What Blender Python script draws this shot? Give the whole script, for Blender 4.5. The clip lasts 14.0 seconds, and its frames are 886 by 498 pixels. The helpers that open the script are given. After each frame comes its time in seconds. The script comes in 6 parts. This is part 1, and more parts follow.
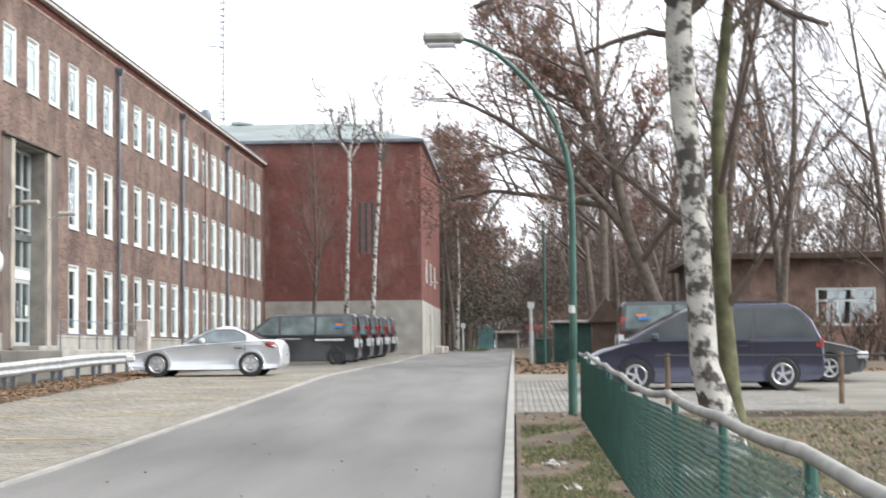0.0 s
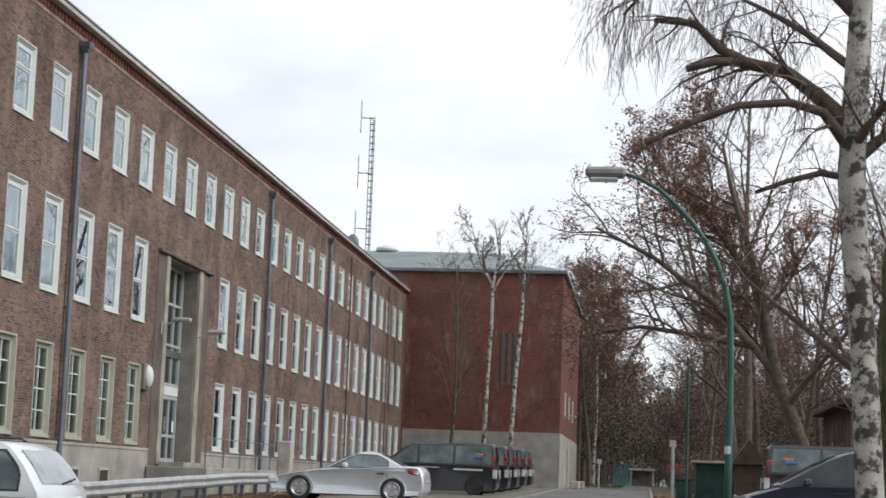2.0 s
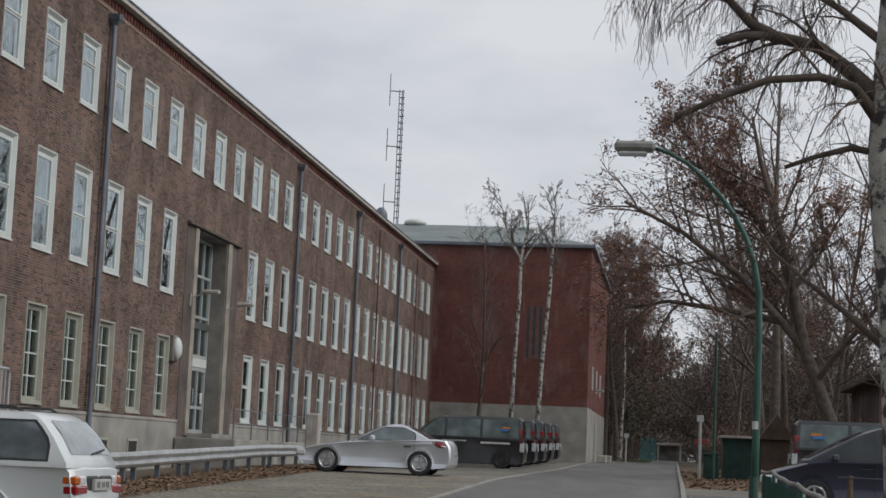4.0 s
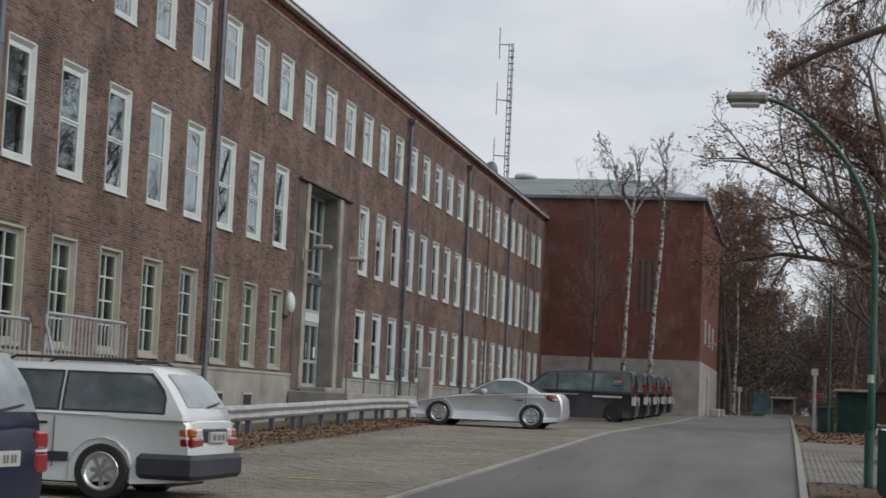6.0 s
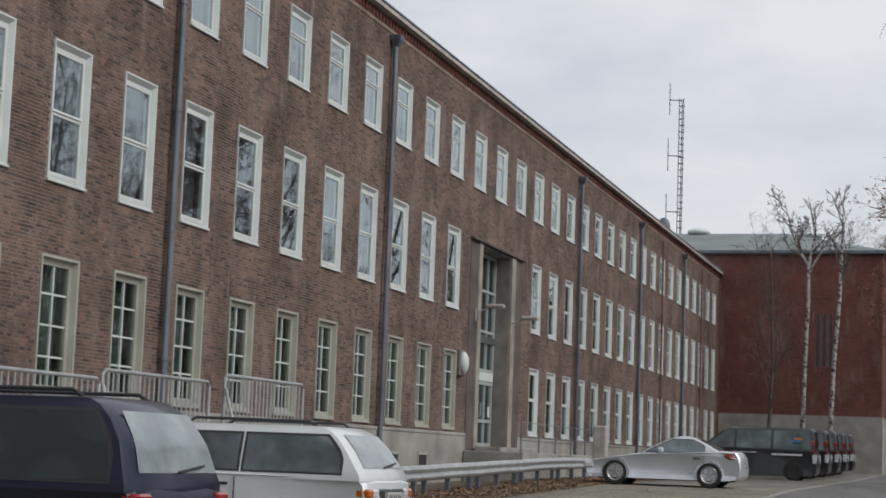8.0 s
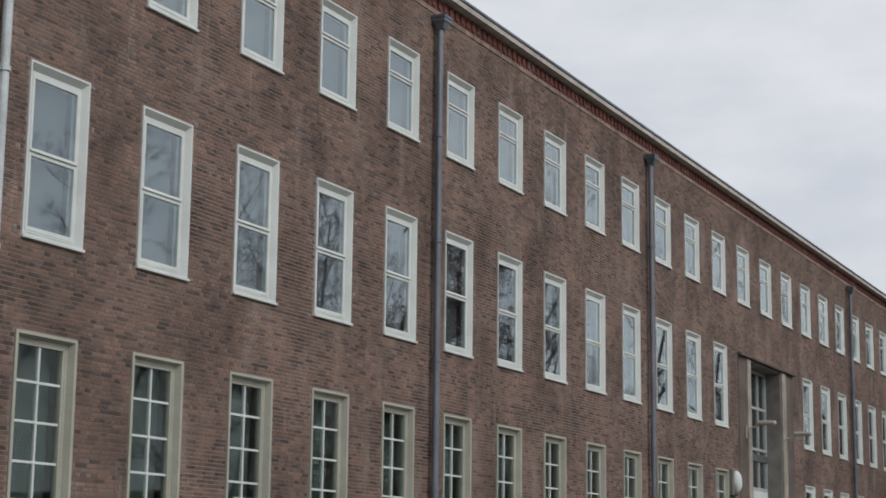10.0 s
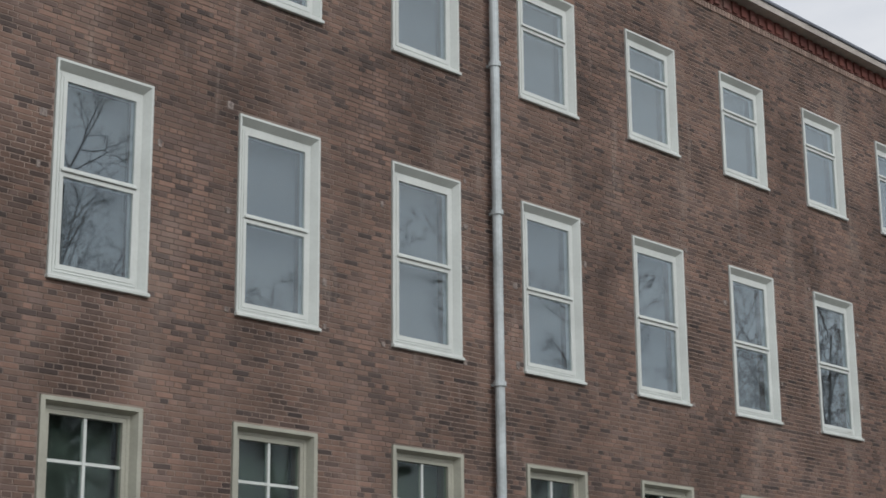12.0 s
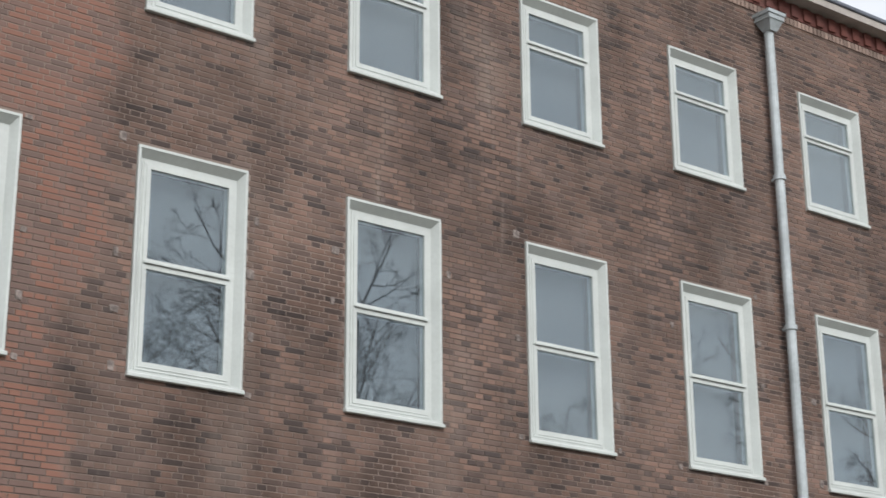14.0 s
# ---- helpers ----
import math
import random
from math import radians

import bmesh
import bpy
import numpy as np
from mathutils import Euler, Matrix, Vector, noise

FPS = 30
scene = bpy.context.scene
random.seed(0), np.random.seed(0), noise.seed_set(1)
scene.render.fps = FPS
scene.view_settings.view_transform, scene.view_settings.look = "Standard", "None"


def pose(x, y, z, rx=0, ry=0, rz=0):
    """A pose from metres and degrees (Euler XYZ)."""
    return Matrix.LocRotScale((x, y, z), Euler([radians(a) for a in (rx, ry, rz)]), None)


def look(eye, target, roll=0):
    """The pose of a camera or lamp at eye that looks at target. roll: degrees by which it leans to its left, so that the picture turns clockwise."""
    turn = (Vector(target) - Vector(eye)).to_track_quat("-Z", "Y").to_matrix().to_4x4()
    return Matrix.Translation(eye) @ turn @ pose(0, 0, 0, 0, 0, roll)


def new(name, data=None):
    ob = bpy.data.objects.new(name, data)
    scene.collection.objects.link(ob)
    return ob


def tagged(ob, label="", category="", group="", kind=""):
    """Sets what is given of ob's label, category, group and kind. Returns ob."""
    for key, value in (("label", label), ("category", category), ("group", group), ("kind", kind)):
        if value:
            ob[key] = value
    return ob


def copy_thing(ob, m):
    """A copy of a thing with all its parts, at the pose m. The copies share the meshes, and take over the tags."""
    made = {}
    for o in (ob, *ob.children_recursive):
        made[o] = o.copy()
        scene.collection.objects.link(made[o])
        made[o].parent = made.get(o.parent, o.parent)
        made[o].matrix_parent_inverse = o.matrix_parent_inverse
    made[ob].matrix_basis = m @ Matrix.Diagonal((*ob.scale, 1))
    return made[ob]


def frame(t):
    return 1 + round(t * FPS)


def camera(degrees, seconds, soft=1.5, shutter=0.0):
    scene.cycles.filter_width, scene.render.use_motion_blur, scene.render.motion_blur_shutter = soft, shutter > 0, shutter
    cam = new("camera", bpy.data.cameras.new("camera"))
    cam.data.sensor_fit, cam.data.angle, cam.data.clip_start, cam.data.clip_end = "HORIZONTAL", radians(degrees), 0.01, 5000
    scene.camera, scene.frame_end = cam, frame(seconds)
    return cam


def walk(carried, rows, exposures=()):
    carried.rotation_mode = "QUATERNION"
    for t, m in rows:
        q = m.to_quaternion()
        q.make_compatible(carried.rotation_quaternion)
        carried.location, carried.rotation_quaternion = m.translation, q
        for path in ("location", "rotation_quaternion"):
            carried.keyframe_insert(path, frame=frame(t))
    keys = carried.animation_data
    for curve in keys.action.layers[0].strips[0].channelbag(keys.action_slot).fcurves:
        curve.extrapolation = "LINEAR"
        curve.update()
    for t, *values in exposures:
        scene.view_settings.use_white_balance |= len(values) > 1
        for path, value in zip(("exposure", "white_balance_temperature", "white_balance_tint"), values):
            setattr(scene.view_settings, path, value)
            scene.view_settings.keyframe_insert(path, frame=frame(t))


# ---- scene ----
cam = camera(28.6, 14.0, soft=1.6, shutter=0.3)
EYE = (13.30, -4.45, 1.50)
# seconds, turn to the left of the facade's line, tilt up, roll (degrees)
TURNS = [
    (0.0, 2.03, 3.34, -0.61),
    (0.3, 3.50, 4.21, 1.41),
    (0.5, 4.60, 4.14, 1.08),
    (0.6, 4.90, 3.78, 1.58),
    (1.0, 7.24, 5.00, 1.64),
    (1.2, 9.51, 6.04, 1.89),
    (1.5, 9.25, 7.37, 2.64),
    (1.7, 8.30, 6.77, 2.89),
    (2.0, 6.87, 7.59, 2.06),
    (2.5, 6.63, 7.60, 1.40),
    (2.7, 6.89, 7.56, 1.66),
    (4.8, 8.09, 5.62, 2.54),
    (5.0, 8.46, 5.32, 2.46),
    (5.5, 9.82, 4.95, 2.54),
    (6.0, 11.37, 5.01, 2.48),
    (6.5, 13.15, 5.92, 1.96),
    (7.0, 14.49, 5.58, 2.09),
    (9.3, 22.83, 9.51, 1.09),
    (9.5, 24.00, 9.82, 0.87),
    (10.0, 25.94, 10.57, 0.67),
    (10.5, 28.11, 11.77, 1.00),
    (11.0, 32.54, 13.31, 0.44),
    (11.5, 39.70, 13.63, -0.24),
    (12.0, 42.53, 14.64, -0.49),
    (12.5, 44.57, 15.72, -0.71),
    (13.0, 47.65, 16.74, -0.56),
    (13.5, 49.91, 17.99, -0.88),
    (14.0, 52.40, 18.82, -0.43),
]


# the holder sways to the side at the start: seconds, metres
SWAY = {0.0: 0.33, 0.3: 0.19, 0.5: 0.12, 0.6: 0.09}


def aim(t, yaw, tilt, roll):
    side = SWAY.get(t, 0.0)
    eye = Vector(EYE) + Vector((side, 0, 0))
    a, b = radians(yaw) + side / 65, radians(tilt)
    way = Vector((-math.sin(a) * math.cos(b), math.cos(a) * math.cos(b), math.sin(b)))
    return look(eye, eye + way * 10, roll)


walk(cam, [(t, aim(t, yaw, tilt, roll)) for t, yaw, tilt, roll in TURNS],
     exposures=[(t, stops, 6330, 10) for t, stops in ((0.0, 1.85), (0.5, 1.75), (1.0, 1.5), (1.5, 1.1), (2.7, 0.58), (4.8, 0.09), (6.5, 0.32), (9.5, 0.33), (11.0, 0.24), (12.5, 0.44), (14.0, 0.77))])

# ---- daylight: an overcast winter sky ----
SUN_ELEV, SUN_ROT = radians(36), radians(102)
world = bpy.data.worlds.new("overcast_sky")
scene.world = world
world.use_nodes = True
wn, wl = world.node_tree.nodes, world.node_tree.links
wn.clear()
w_out = wn.new("ShaderNodeOutputWorld")
sky = wn.new("ShaderNodeTexSky")
sky.sky_type, sky.sun_disc, sky.sun_elevation, sky.sun_rotation = "NISHITA", False, SUN_ELEV, SUN_ROT
bg_sky = wn.new("ShaderNodeBackground")
bg_sky.inputs["Strength"].default_value = 0.06
wl.new(sky.outputs[0], bg_sky.inputs[0])
w_co = wn.new("ShaderNodeTexCoord")
w_map = wn.new("ShaderNodeMapping")
w_map.inputs["Scale"].default_value = (1.0, 1.0, 2.6)
wl.new(w_co.outputs["Generated"], w_map.inputs[0])
w_noise = wn.new("ShaderNodeTexNoise")
w_noise.inputs["Scale"].default_value, w_noise.inputs["Detail"].default_value = 5.0, 6.0
w_noise.inputs["Roughness"].default_value = 0.55
wl.new(w_map.outputs[0], w_noise.inputs["Vector"])
w_ramp = wn.new("ShaderNodeValToRGB")
w_ramp.color_ramp.elements[0].position, w_ramp.color_ramp.elements[0].color = 0.34, (0.70, 0.725, 0.77, 1)
w_ramp.color_ramp.elements[1].position, w_ramp.color_ramp.elements[1].color = 0.60, (0.88, 0.885, 0.90, 1)
wl.new(w_noise.outputs["Fac"], w_ramp.inputs[0])
bg_cloud = wn.new("ShaderNodeBackground")
bg_cloud.inputs["Strength"].default_value = 0.74
wl.new(w_ramp.outputs[0], bg_cloud.inputs[0])
w_add = wn.new("ShaderNodeMixShader")
w_add.inputs[0].default_value = 0.92
wl.new(bg_sky.outputs[0], w_add.inputs[1])
wl.new(bg_cloud.outputs[0], w_add.inputs[2])
wl.new(w_add.outputs[0], w_out.inputs[0])

sun_data = bpy.data.lights.new("sun", "SUN")
sun_data.energy, sun_data.angle, sun_data.color = 1.7, radians(40), (1.0, 0.97, 0.93)
sun = new("sun", sun_data)
sun.matrix_world = look((55, -12, 42), (0, 0, 0))


# ---- materials ----
def mat(name, base, rough=0.7, metal=0.0, vary=0.25, scale=3.0, fine=40.0, bump=0.15, bump_dist=0.004, tint=None,
        rnd=0.0, island=0.0, spec=0.5, coat=0.0, stretch=None):
    """A surface with two scales of variation: broad stains and fine grain, and a fine relief."""
    m = bpy.data.materials.new(name)
    m.use_nodes = True
    n, l = m.node_tree.nodes, m.node_tree.links
    b = n["Principled BSDF"]
    b.inputs["Roughness"].default_value, b.inputs["Metallic"].default_value = rough, metal
    b.inputs["Specular IOR Level"].default_value = spec
    b.inputs["Coat Weight"].default_value = coat
    b.inputs["Coat Roughness"].default_value = 0.08
    geo = n.new("ShaderNodeNewGeometry")
    big = n.new("ShaderNodeTexNoise")
    big.inputs["Scale"].default_value, big.inputs["Detail"].default_value = scale, 5.0
    small = n.new("ShaderNodeTexNoise")
    small.inputs["Scale"].default_value, small.inputs["Detail"].default_value = fine, 3.0
    if stretch:
        mp = n.new("ShaderNodeMapping")
        mp.inputs["Scale"].default_value = stretch
        l.new(geo.outputs["Position"], mp.inputs[0])
        l.new(mp.outputs[0], big.inputs["Vector"])
    else:
        l.new(geo.outputs["Position"], big.inputs["Vector"])
    l.new(geo.outputs["Position"], small.inputs["Vector"])
    mix = n.new("ShaderNodeMix")
    mix.data_type = "RGBA"
    dark = [c * (1 - vary) for c in base]
    light = tint if tint else [min(1, c * (1 + vary)) for c in base]
    mix.inputs[6].default_value, mix.inputs[7].default_value = (*dark, 1), (*light, 1)
    rng = n.new("ShaderNodeMapRange")
    rng.inputs["From Min"].default_value, rng.inputs["From Max"].default_value = 0.3, 0.7
    l.new(big.outputs["Fac"], rng.inputs["Value"])
    l.new(rng.outputs[0], mix.inputs[0])
    hsv = n.new("ShaderNodeHueSaturation")
    l.new(mix.outputs[2], hsv.inputs["Color"])
    val = n.new("ShaderNodeMapRange")
    val.inputs["From Min"].default_value, val.inputs["From Max"].default_value = 0.25, 0.75
    val.inputs["To Min"].default_value, val.inputs["To Max"].default_value = 1 - vary * 0.5, 1 + vary * 0.5
    l.new(small.outputs["Fac"], val.inputs["Value"])
    last = val.outputs[0]
    if rnd or island:
        src = n.new("ShaderNodeObjectInfo").outputs["Random"] if rnd else geo.outputs["Random Per Island"]
        k = rnd or island
        r2 = n.new("ShaderNodeMapRange")
        r2.inputs["To Min"].default_value, r2.inputs["To Max"].default_value = 1 - k, 1 + k
        l.new(src, r2.inputs["Value"])
        mul = n.new("ShaderNodeMath")
        mul.operation = "MULTIPLY"
        l.new(last, mul.inputs[0])
        l.new(r2.outputs[0], mul.inputs[1])
        last = mul.outputs[0]
    l.new(last, hsv.inputs["Value"])
    l.new(hsv.outputs[0], b.inputs["Base Color"])
    if bump:
        bp = n.new("ShaderNodeBump")
        bp.inputs["Strength"].default_value, bp.inputs["Distance"].default_value = bump, bump_dist
        l.new(small.outputs["Fac"], bp.inputs["Height"])
        l.new(bp.outputs[0], b.inputs["Normal"])
    return m


def brick_mat(name, tones, red_patch=False, per="island", soot=(0.46, 1.14)):
    """Fired brick: each brick takes its own tone, over it broad soot stains and pale lime runs."""
    m = bpy.data.materials.new(name)
    m.use_nodes = True
    n, l = m.node_tree.nodes, m.node_tree.links
    b = n["Principled BSDF"]
    b.inputs["Roughness"].default_value = 0.85
    b.inputs["Specular IOR Level"].default_value = 0.25
    geo = n.new("ShaderNodeNewGeometry")
    src = geo.outputs["Random Per Island"] if per == "island" else n.new("ShaderNodeObjectInfo").outputs["Random"]
    ramp = n.new("ShaderNodeValToRGB")
    e = ramp.color_ramp.elements
    while len(e) < len(tones):
        e.new(0.5)
    for i, c in enumerate(tones):
        e[i].position, e[i].color = i / (len(tones) - 1), (*c, 1)
    l.new(src, ramp.inputs[0])
    stain = n.new("ShaderNodeTexNoise")
    stain.inputs["Scale"].default_value, stain.inputs["Detail"].default_value = 0.75, 8.0
    stain.inputs["Roughness"].default_value = 0.62
    l.new(geo.outputs["Position"], stain.inputs["Vector"])
    sr = n.new("ShaderNodeMapRange")
    sr.inputs["From Min"].default_value, sr.inputs["From Max"].default_value = 0.34, 0.60
    sr.inputs["To Min"].default_value, sr.inputs["To Max"].default_value = soot
    l.new(stain.outputs["Fac"], sr.inputs["Value"])
    grain = n.new("ShaderNodeTexNoise")
    grain.inputs["Scale"].default_value, grain.inputs["Detail"].default_value = 60.0, 3.0
    l.new(geo.outputs["Position"], grain.inputs["Vector"])
    gr = n.new("ShaderNodeMapRange")
    gr.inputs["To Min"].default_value, gr.inputs["To Max"].default_value = 0.8, 1.2
    l.new(grain.outputs["Fac"], gr.inputs["Value"])
    mul = n.new("ShaderNodeMath")
    mul.operation = "MULTIPLY"
    l.new(sr.outputs[0], mul.inputs[0])
    l.new(gr.outputs[0], mul.inputs[1])
    hsv = n.new("ShaderNodeHueSaturation")
    l.new(mul.outputs[0], hsv.inputs["Value"])
    l.new(ramp.outputs[0], hsv.inputs["Color"])
    # pale lime bloom, drawn out downwards
    mp = n.new("ShaderNodeMapping")
    mp.inputs["Scale"].default_value = (1.0, 1.0, 0.35)
    l.new(geo.outputs["Position"], mp.inputs[0])
    lime = n.new("ShaderNodeTexNoise")
    lime.inputs["Scale"].default_value, lime.inputs["Detail"].default_value = 1.3, 6.0
    l.new(mp.outputs[0], lime.inputs["Vector"])
    lr = n.new("ShaderNodeMapRange")
    lr.inputs["From Min"].default_value, lr.inputs["From Max"].default_value = 0.56, 0.74
    lr.inputs["To Min"].default_value, lr.inputs["To Max"].default_value = 0.0, 0.5
    l.new(lime.outputs["Fac"], lr.inputs["Value"])
    mix = n.new("ShaderNodeMix")
    mix.data_type = "RGBA"
    l.new(lr.outputs[0], mix.inputs[0])
    l.new(hsv.outputs[0], mix.inputs[6])
    mix.inputs[7].default_value = (0.27, 0.215, 0.185, 1)
    # narrow white runs washed down the wall
    mp2 = n.new("ShaderNodeMapping")
    mp2.inputs["Scale"].default_value = (3.4, 3.4, 0.42)
    l.new(geo.outputs["Position"], mp2.inputs[0])
    run = n.new("ShaderNodeTexNoise")
    run.inputs["Scale"].default_value, run.inputs["Detail"].default_value = 1.5, 9.0
    run.inputs["Roughness"].default_value = 0.6
    l.new(mp2.outputs[0], run.inputs["Vector"])
    rr = n.new("ShaderNodeMapRange")
    rr.inputs["From Min"].default_value, rr.inputs["From Max"].default_value = 0.60, 0.78
    rr.inputs["To Min"].default_value, rr.inputs["To Max"].default_value = 0.0, 0.55
    l.new(run.outputs["Fac"], rr.inputs["Value"])
    mix2 = n.new("ShaderNodeMix")
    mix2.data_type = "RGBA"
    l.new(rr.outputs[0], mix2.inputs[0])
    l.new(mix.outputs[2], mix2.inputs[6])
    mix2.inputs[7].default_value = (0.33, 0.28, 0.25, 1)
    tone = mix2.outputs[2]
    if red_patch:
        # an area of newer, redder bricks with a ragged edge at the near end of the wall
        sep = n.new("ShaderNodeSeparateXYZ")
        l.new(geo.outputs["Position"], sep.inputs[0])
        rag = n.new("ShaderNodeTexNoise")
        rag.inputs["Scale"].default_value, rag.inputs["Detail"].default_value = 0.9, 4.0
        l.new(geo.outputs["Position"], rag.inputs["Vector"])
        ad = n.new("ShaderNodeMath")
        ad.operation = "MULTIPLY_ADD"
        ad.inputs[1].default_value = 2.6
        l.new(rag.outputs["Fac"], ad.inputs[0])
        l.new(sep.outputs["Y"], ad.inputs[2])
        edge = n.new("ShaderNodeMapRange")
        edge.inputs["From Min"].default_value, edge.inputs["From Max"].default_value = 3.35, 3.05
        edge.inputs["To Min"].default_value, edge.inputs["To Max"].default_value = 0.0, 1.0
        l.new(ad.outputs[0], edge.inputs["Value"])
        red = n.new("ShaderNodeMix")
        red.data_type = "RGBA"
        fresh = n.new("ShaderNodeValToRGB")
        fe = fresh.color_ramp.elements
        fe.new(0.45), fe.new(0.6)
        for i, (at, c) in enumerate(((0.0, (0.15, 0.105, 0.09)), (0.42, (0.19, 0.12, 0.10)), (0.58, (0.215, 0.112, 0.085)), (1.0, (0.245, 0.118, 0.084)))):
            fe[i].position, fe[i].color = at, (*c, 1)
        l.new(src, fresh.inputs[0])
        part_red = n.new("ShaderNodeMath")
        part_red.operation = "MULTIPLY"
        part_red.inputs[1].default_value = 0.8
        l.new(edge.outputs[0], part_red.inputs[0])
        l.new(part_red.outputs[0], red.inputs[0])
        l.new(tone, red.inputs[6])
        l.new(fresh.outputs[0], red.inputs[7])
        tone = red.outputs[2]
    l.new(tone, b.inputs["Base Color"])
    bp = n.new("ShaderNodeBump")
    bp.inputs["Strength"].default_value, bp.inputs["Distance"].default_value = 0.3, 0.003
    l.new(grain.outputs["Fac"], bp.inputs["Height"])
    l.new(bp.outputs[0], b.inputs["Normal"])
    return m


def glass_mat(name, tone, low=0.06, high=0.85, rough=0.02):
    """Window glass: clear, with the mirror gloss that grows towards grazing sight."""
    m = bpy.data.materials.new(name)
    m.use_nodes = True
    n, l = m.node_tree.nodes, m.node_tree.links
    n.clear()
    out = n.new("ShaderNodeOutputMaterial")
    tr = n.new("ShaderNodeBsdfTransparent")
    tr.inputs[0].default_value = (*tone, 1)
    gl = n.new("ShaderNodeBsdfGlossy")
    gl.inputs["Roughness"].default_value = rough
    gl.inputs["Color"].default_value = (0.84, 0.92, 0.94, 1)
    lw = n.new("ShaderNodeLayerWeight")
    lw.inputs["Blend"].default_value = 0.5
    cube = n.new("ShaderNodeMath")
    cube.operation = "POWER"
    cube.inputs[1].default_value = 3.0
    l.new(lw.outputs["Facing"], cube.inputs[0])
    fr = n.new("ShaderNodeMapRange")
    fr.inputs["To Min"].default_value, fr.inputs["To Max"].default_value = low, high
    l.new(cube.outputs[0], fr.inputs["Value"])
    mx = n.new("ShaderNodeMixShader")
    l.new(fr.outputs[0], mx.inputs[0])
    l.new(tr.outputs[0], mx.inputs[1])
    l.new(gl.outputs[0], mx.inputs[2])
    l.new(mx.outputs[0], out.inputs[0])
    return m


BRICK_TONES = [(0.058, 0.046, 0.043), (0.112, 0.079, 0.068), (0.143, 0.097, 0.079), (0.153, 0.101, 0.080), (0.198, 0.125, 0.098), (0.141, 0.101, 0.088)]
M_BRICK = brick_mat("brown_brick", BRICK_TONES, True)
M_BRICK_ONE = brick_mat("brown_brick_single", BRICK_TONES, per="object")
M_MORTAR = mat("brick_mortar", (0.14, 0.11, 0.095), 0.95, vary=0.35, scale=0.42, fine=50, tint=(0.29, 0.225, 0.19))
M_RED_BRICK = brick_mat("red_brick", [(0.125, 0.048, 0.040), (0.150, 0.058, 0.047), (0.170, 0.064, 0.052), (0.140, 0.06, 0.052)], soot=(0.74, 1.06))
M_RED_MORTAR = mat("red_mortar", (0.14, 0.075, 0.064), 0.95, vary=0.2)
M_WHITE = mat("white_window_paint", (0.50, 0.53, 0.51), 0.5, vary=0.08, scale=2.0, fine=30, bump=0.05)
M_CREAM = mat("stone_grey_window_paint", (0.31, 0.31, 0.26), 0.6, vary=0.12, scale=2.0, fine=30, bump=0.1)
M_GLASS = glass_mat("window_glass", (0.80, 0.84, 0.86), 0.15, 0.85, 0.008)
M_OLDGLASS = glass_mat("old_window_glass", (0.80, 0.86, 0.84), 0.03, 0.35)
M_CURTAIN = mat("green_curtain", (0.045, 0.058, 0.050), 0.9, vary=0.35, scale=3, fine=15, bump=0.0)
# dark tone stands in for the unlit rooms and curtains behind the panes
M_DIM_INTERIOR = mat("dim_interior", (0.085, 0.095, 0.105), 0.85, vary=0.05, fine=15, bump=0.0)
# room surfaces darkened in colour so the interiors read as unlit
M_DARK_ROOM = mat("shaded_interior", (0.06, 0.068, 0.062), 0.9, vary=0.2)
M_CONCRETE = mat("grey_plinth_stone", (0.26, 0.25, 0.225), 0.9, vary=0.28, scale=1.1, fine=35, bump=0.3)
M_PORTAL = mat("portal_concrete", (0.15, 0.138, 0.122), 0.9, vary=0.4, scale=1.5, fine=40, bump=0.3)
M_ZINC = mat("zinc_sheet", (0.13, 0.145, 0.17), 0.5, metal=0.35, vary=0.2, scale=1.5, fine=20, bump=0.05)
M_NEWZINC = mat("bright_zinc_sheet", (0.40, 0.44, 0.45), 0.5, metal=0.15, vary=0.18, scale=2.5, fine=20, bump=0.05)
M_EAVE = mat("pale_eave_board", (0.36, 0.33, 0.30), 0.8, vary=0.2)
M_ROOF = mat("grey_green_metal_roof", (0.15, 0.175, 0.17), 0.75, metal=0.0, vary=0.2, scale=0.5)
M_ASPHALT = mat("worn_asphalt", (0.120, 0.117, 0.110), 0.92, vary=0.16, scale=0.7, fine=90, bump=0.5, bump_dist=0.006, tint=(0.155, 0.150, 0.142), stretch=(1.6, 0.22, 1.0))
M_PAVER = mat("parking_pavers", (0.19, 0.175, 0.145), 0.92, vary=0.22, scale=0.7, fine=45, bump=0.3, rnd=0.12)
M_PAVER_BED = mat("parking_joints", (0.15, 0.14, 0.115), 0.95, vary=0.3, scale=0.7, fine=45)
M_KERB = mat("kerb_stone", (0.27, 0.262, 0.24), 0.9, vary=0.22, scale=2.0, fine=40, rnd=0.12)
M_SOIL = mat("leaf_strewn_soil", (0.085, 0.064, 0.042), 0.95, vary=0.45, scale=1.5, fine=30, bump=0.8, bump_dist=0.02, tint=(0.125, 0.095, 0.06))
M_STEEL = mat("galvanised_steel", (0.42, 0.43, 0.43), 0.5, metal=0.6, vary=0.2, scale=3, fine=40)
M_GREEN = mat("green_pole_paint", (0.028, 0.082, 0.064), 0.5, vary=0.2, scale=3)
M_FENCE = mat("green_fence_wire", (0.02, 0.075, 0.063), 0.55, vary=0.25)
M_RAIL = mat("weathered_fence_rail", (0.20, 0.20, 0.185), 0.8, vary=0.3, scale=4)


# ---- helpers for building ----
def link(name, verts, faces, material, parent=None, label="", smooth=False):
    me = bpy.data.meshes.new(name)
    me.from_pydata(verts, [], faces)
    me.materials.append(material)
    if smooth:
        me.shade_smooth()
    ob = new(name, me)
    if parent:
        ob.parent = parent
    if label:
        tagged(ob, label)
    return ob


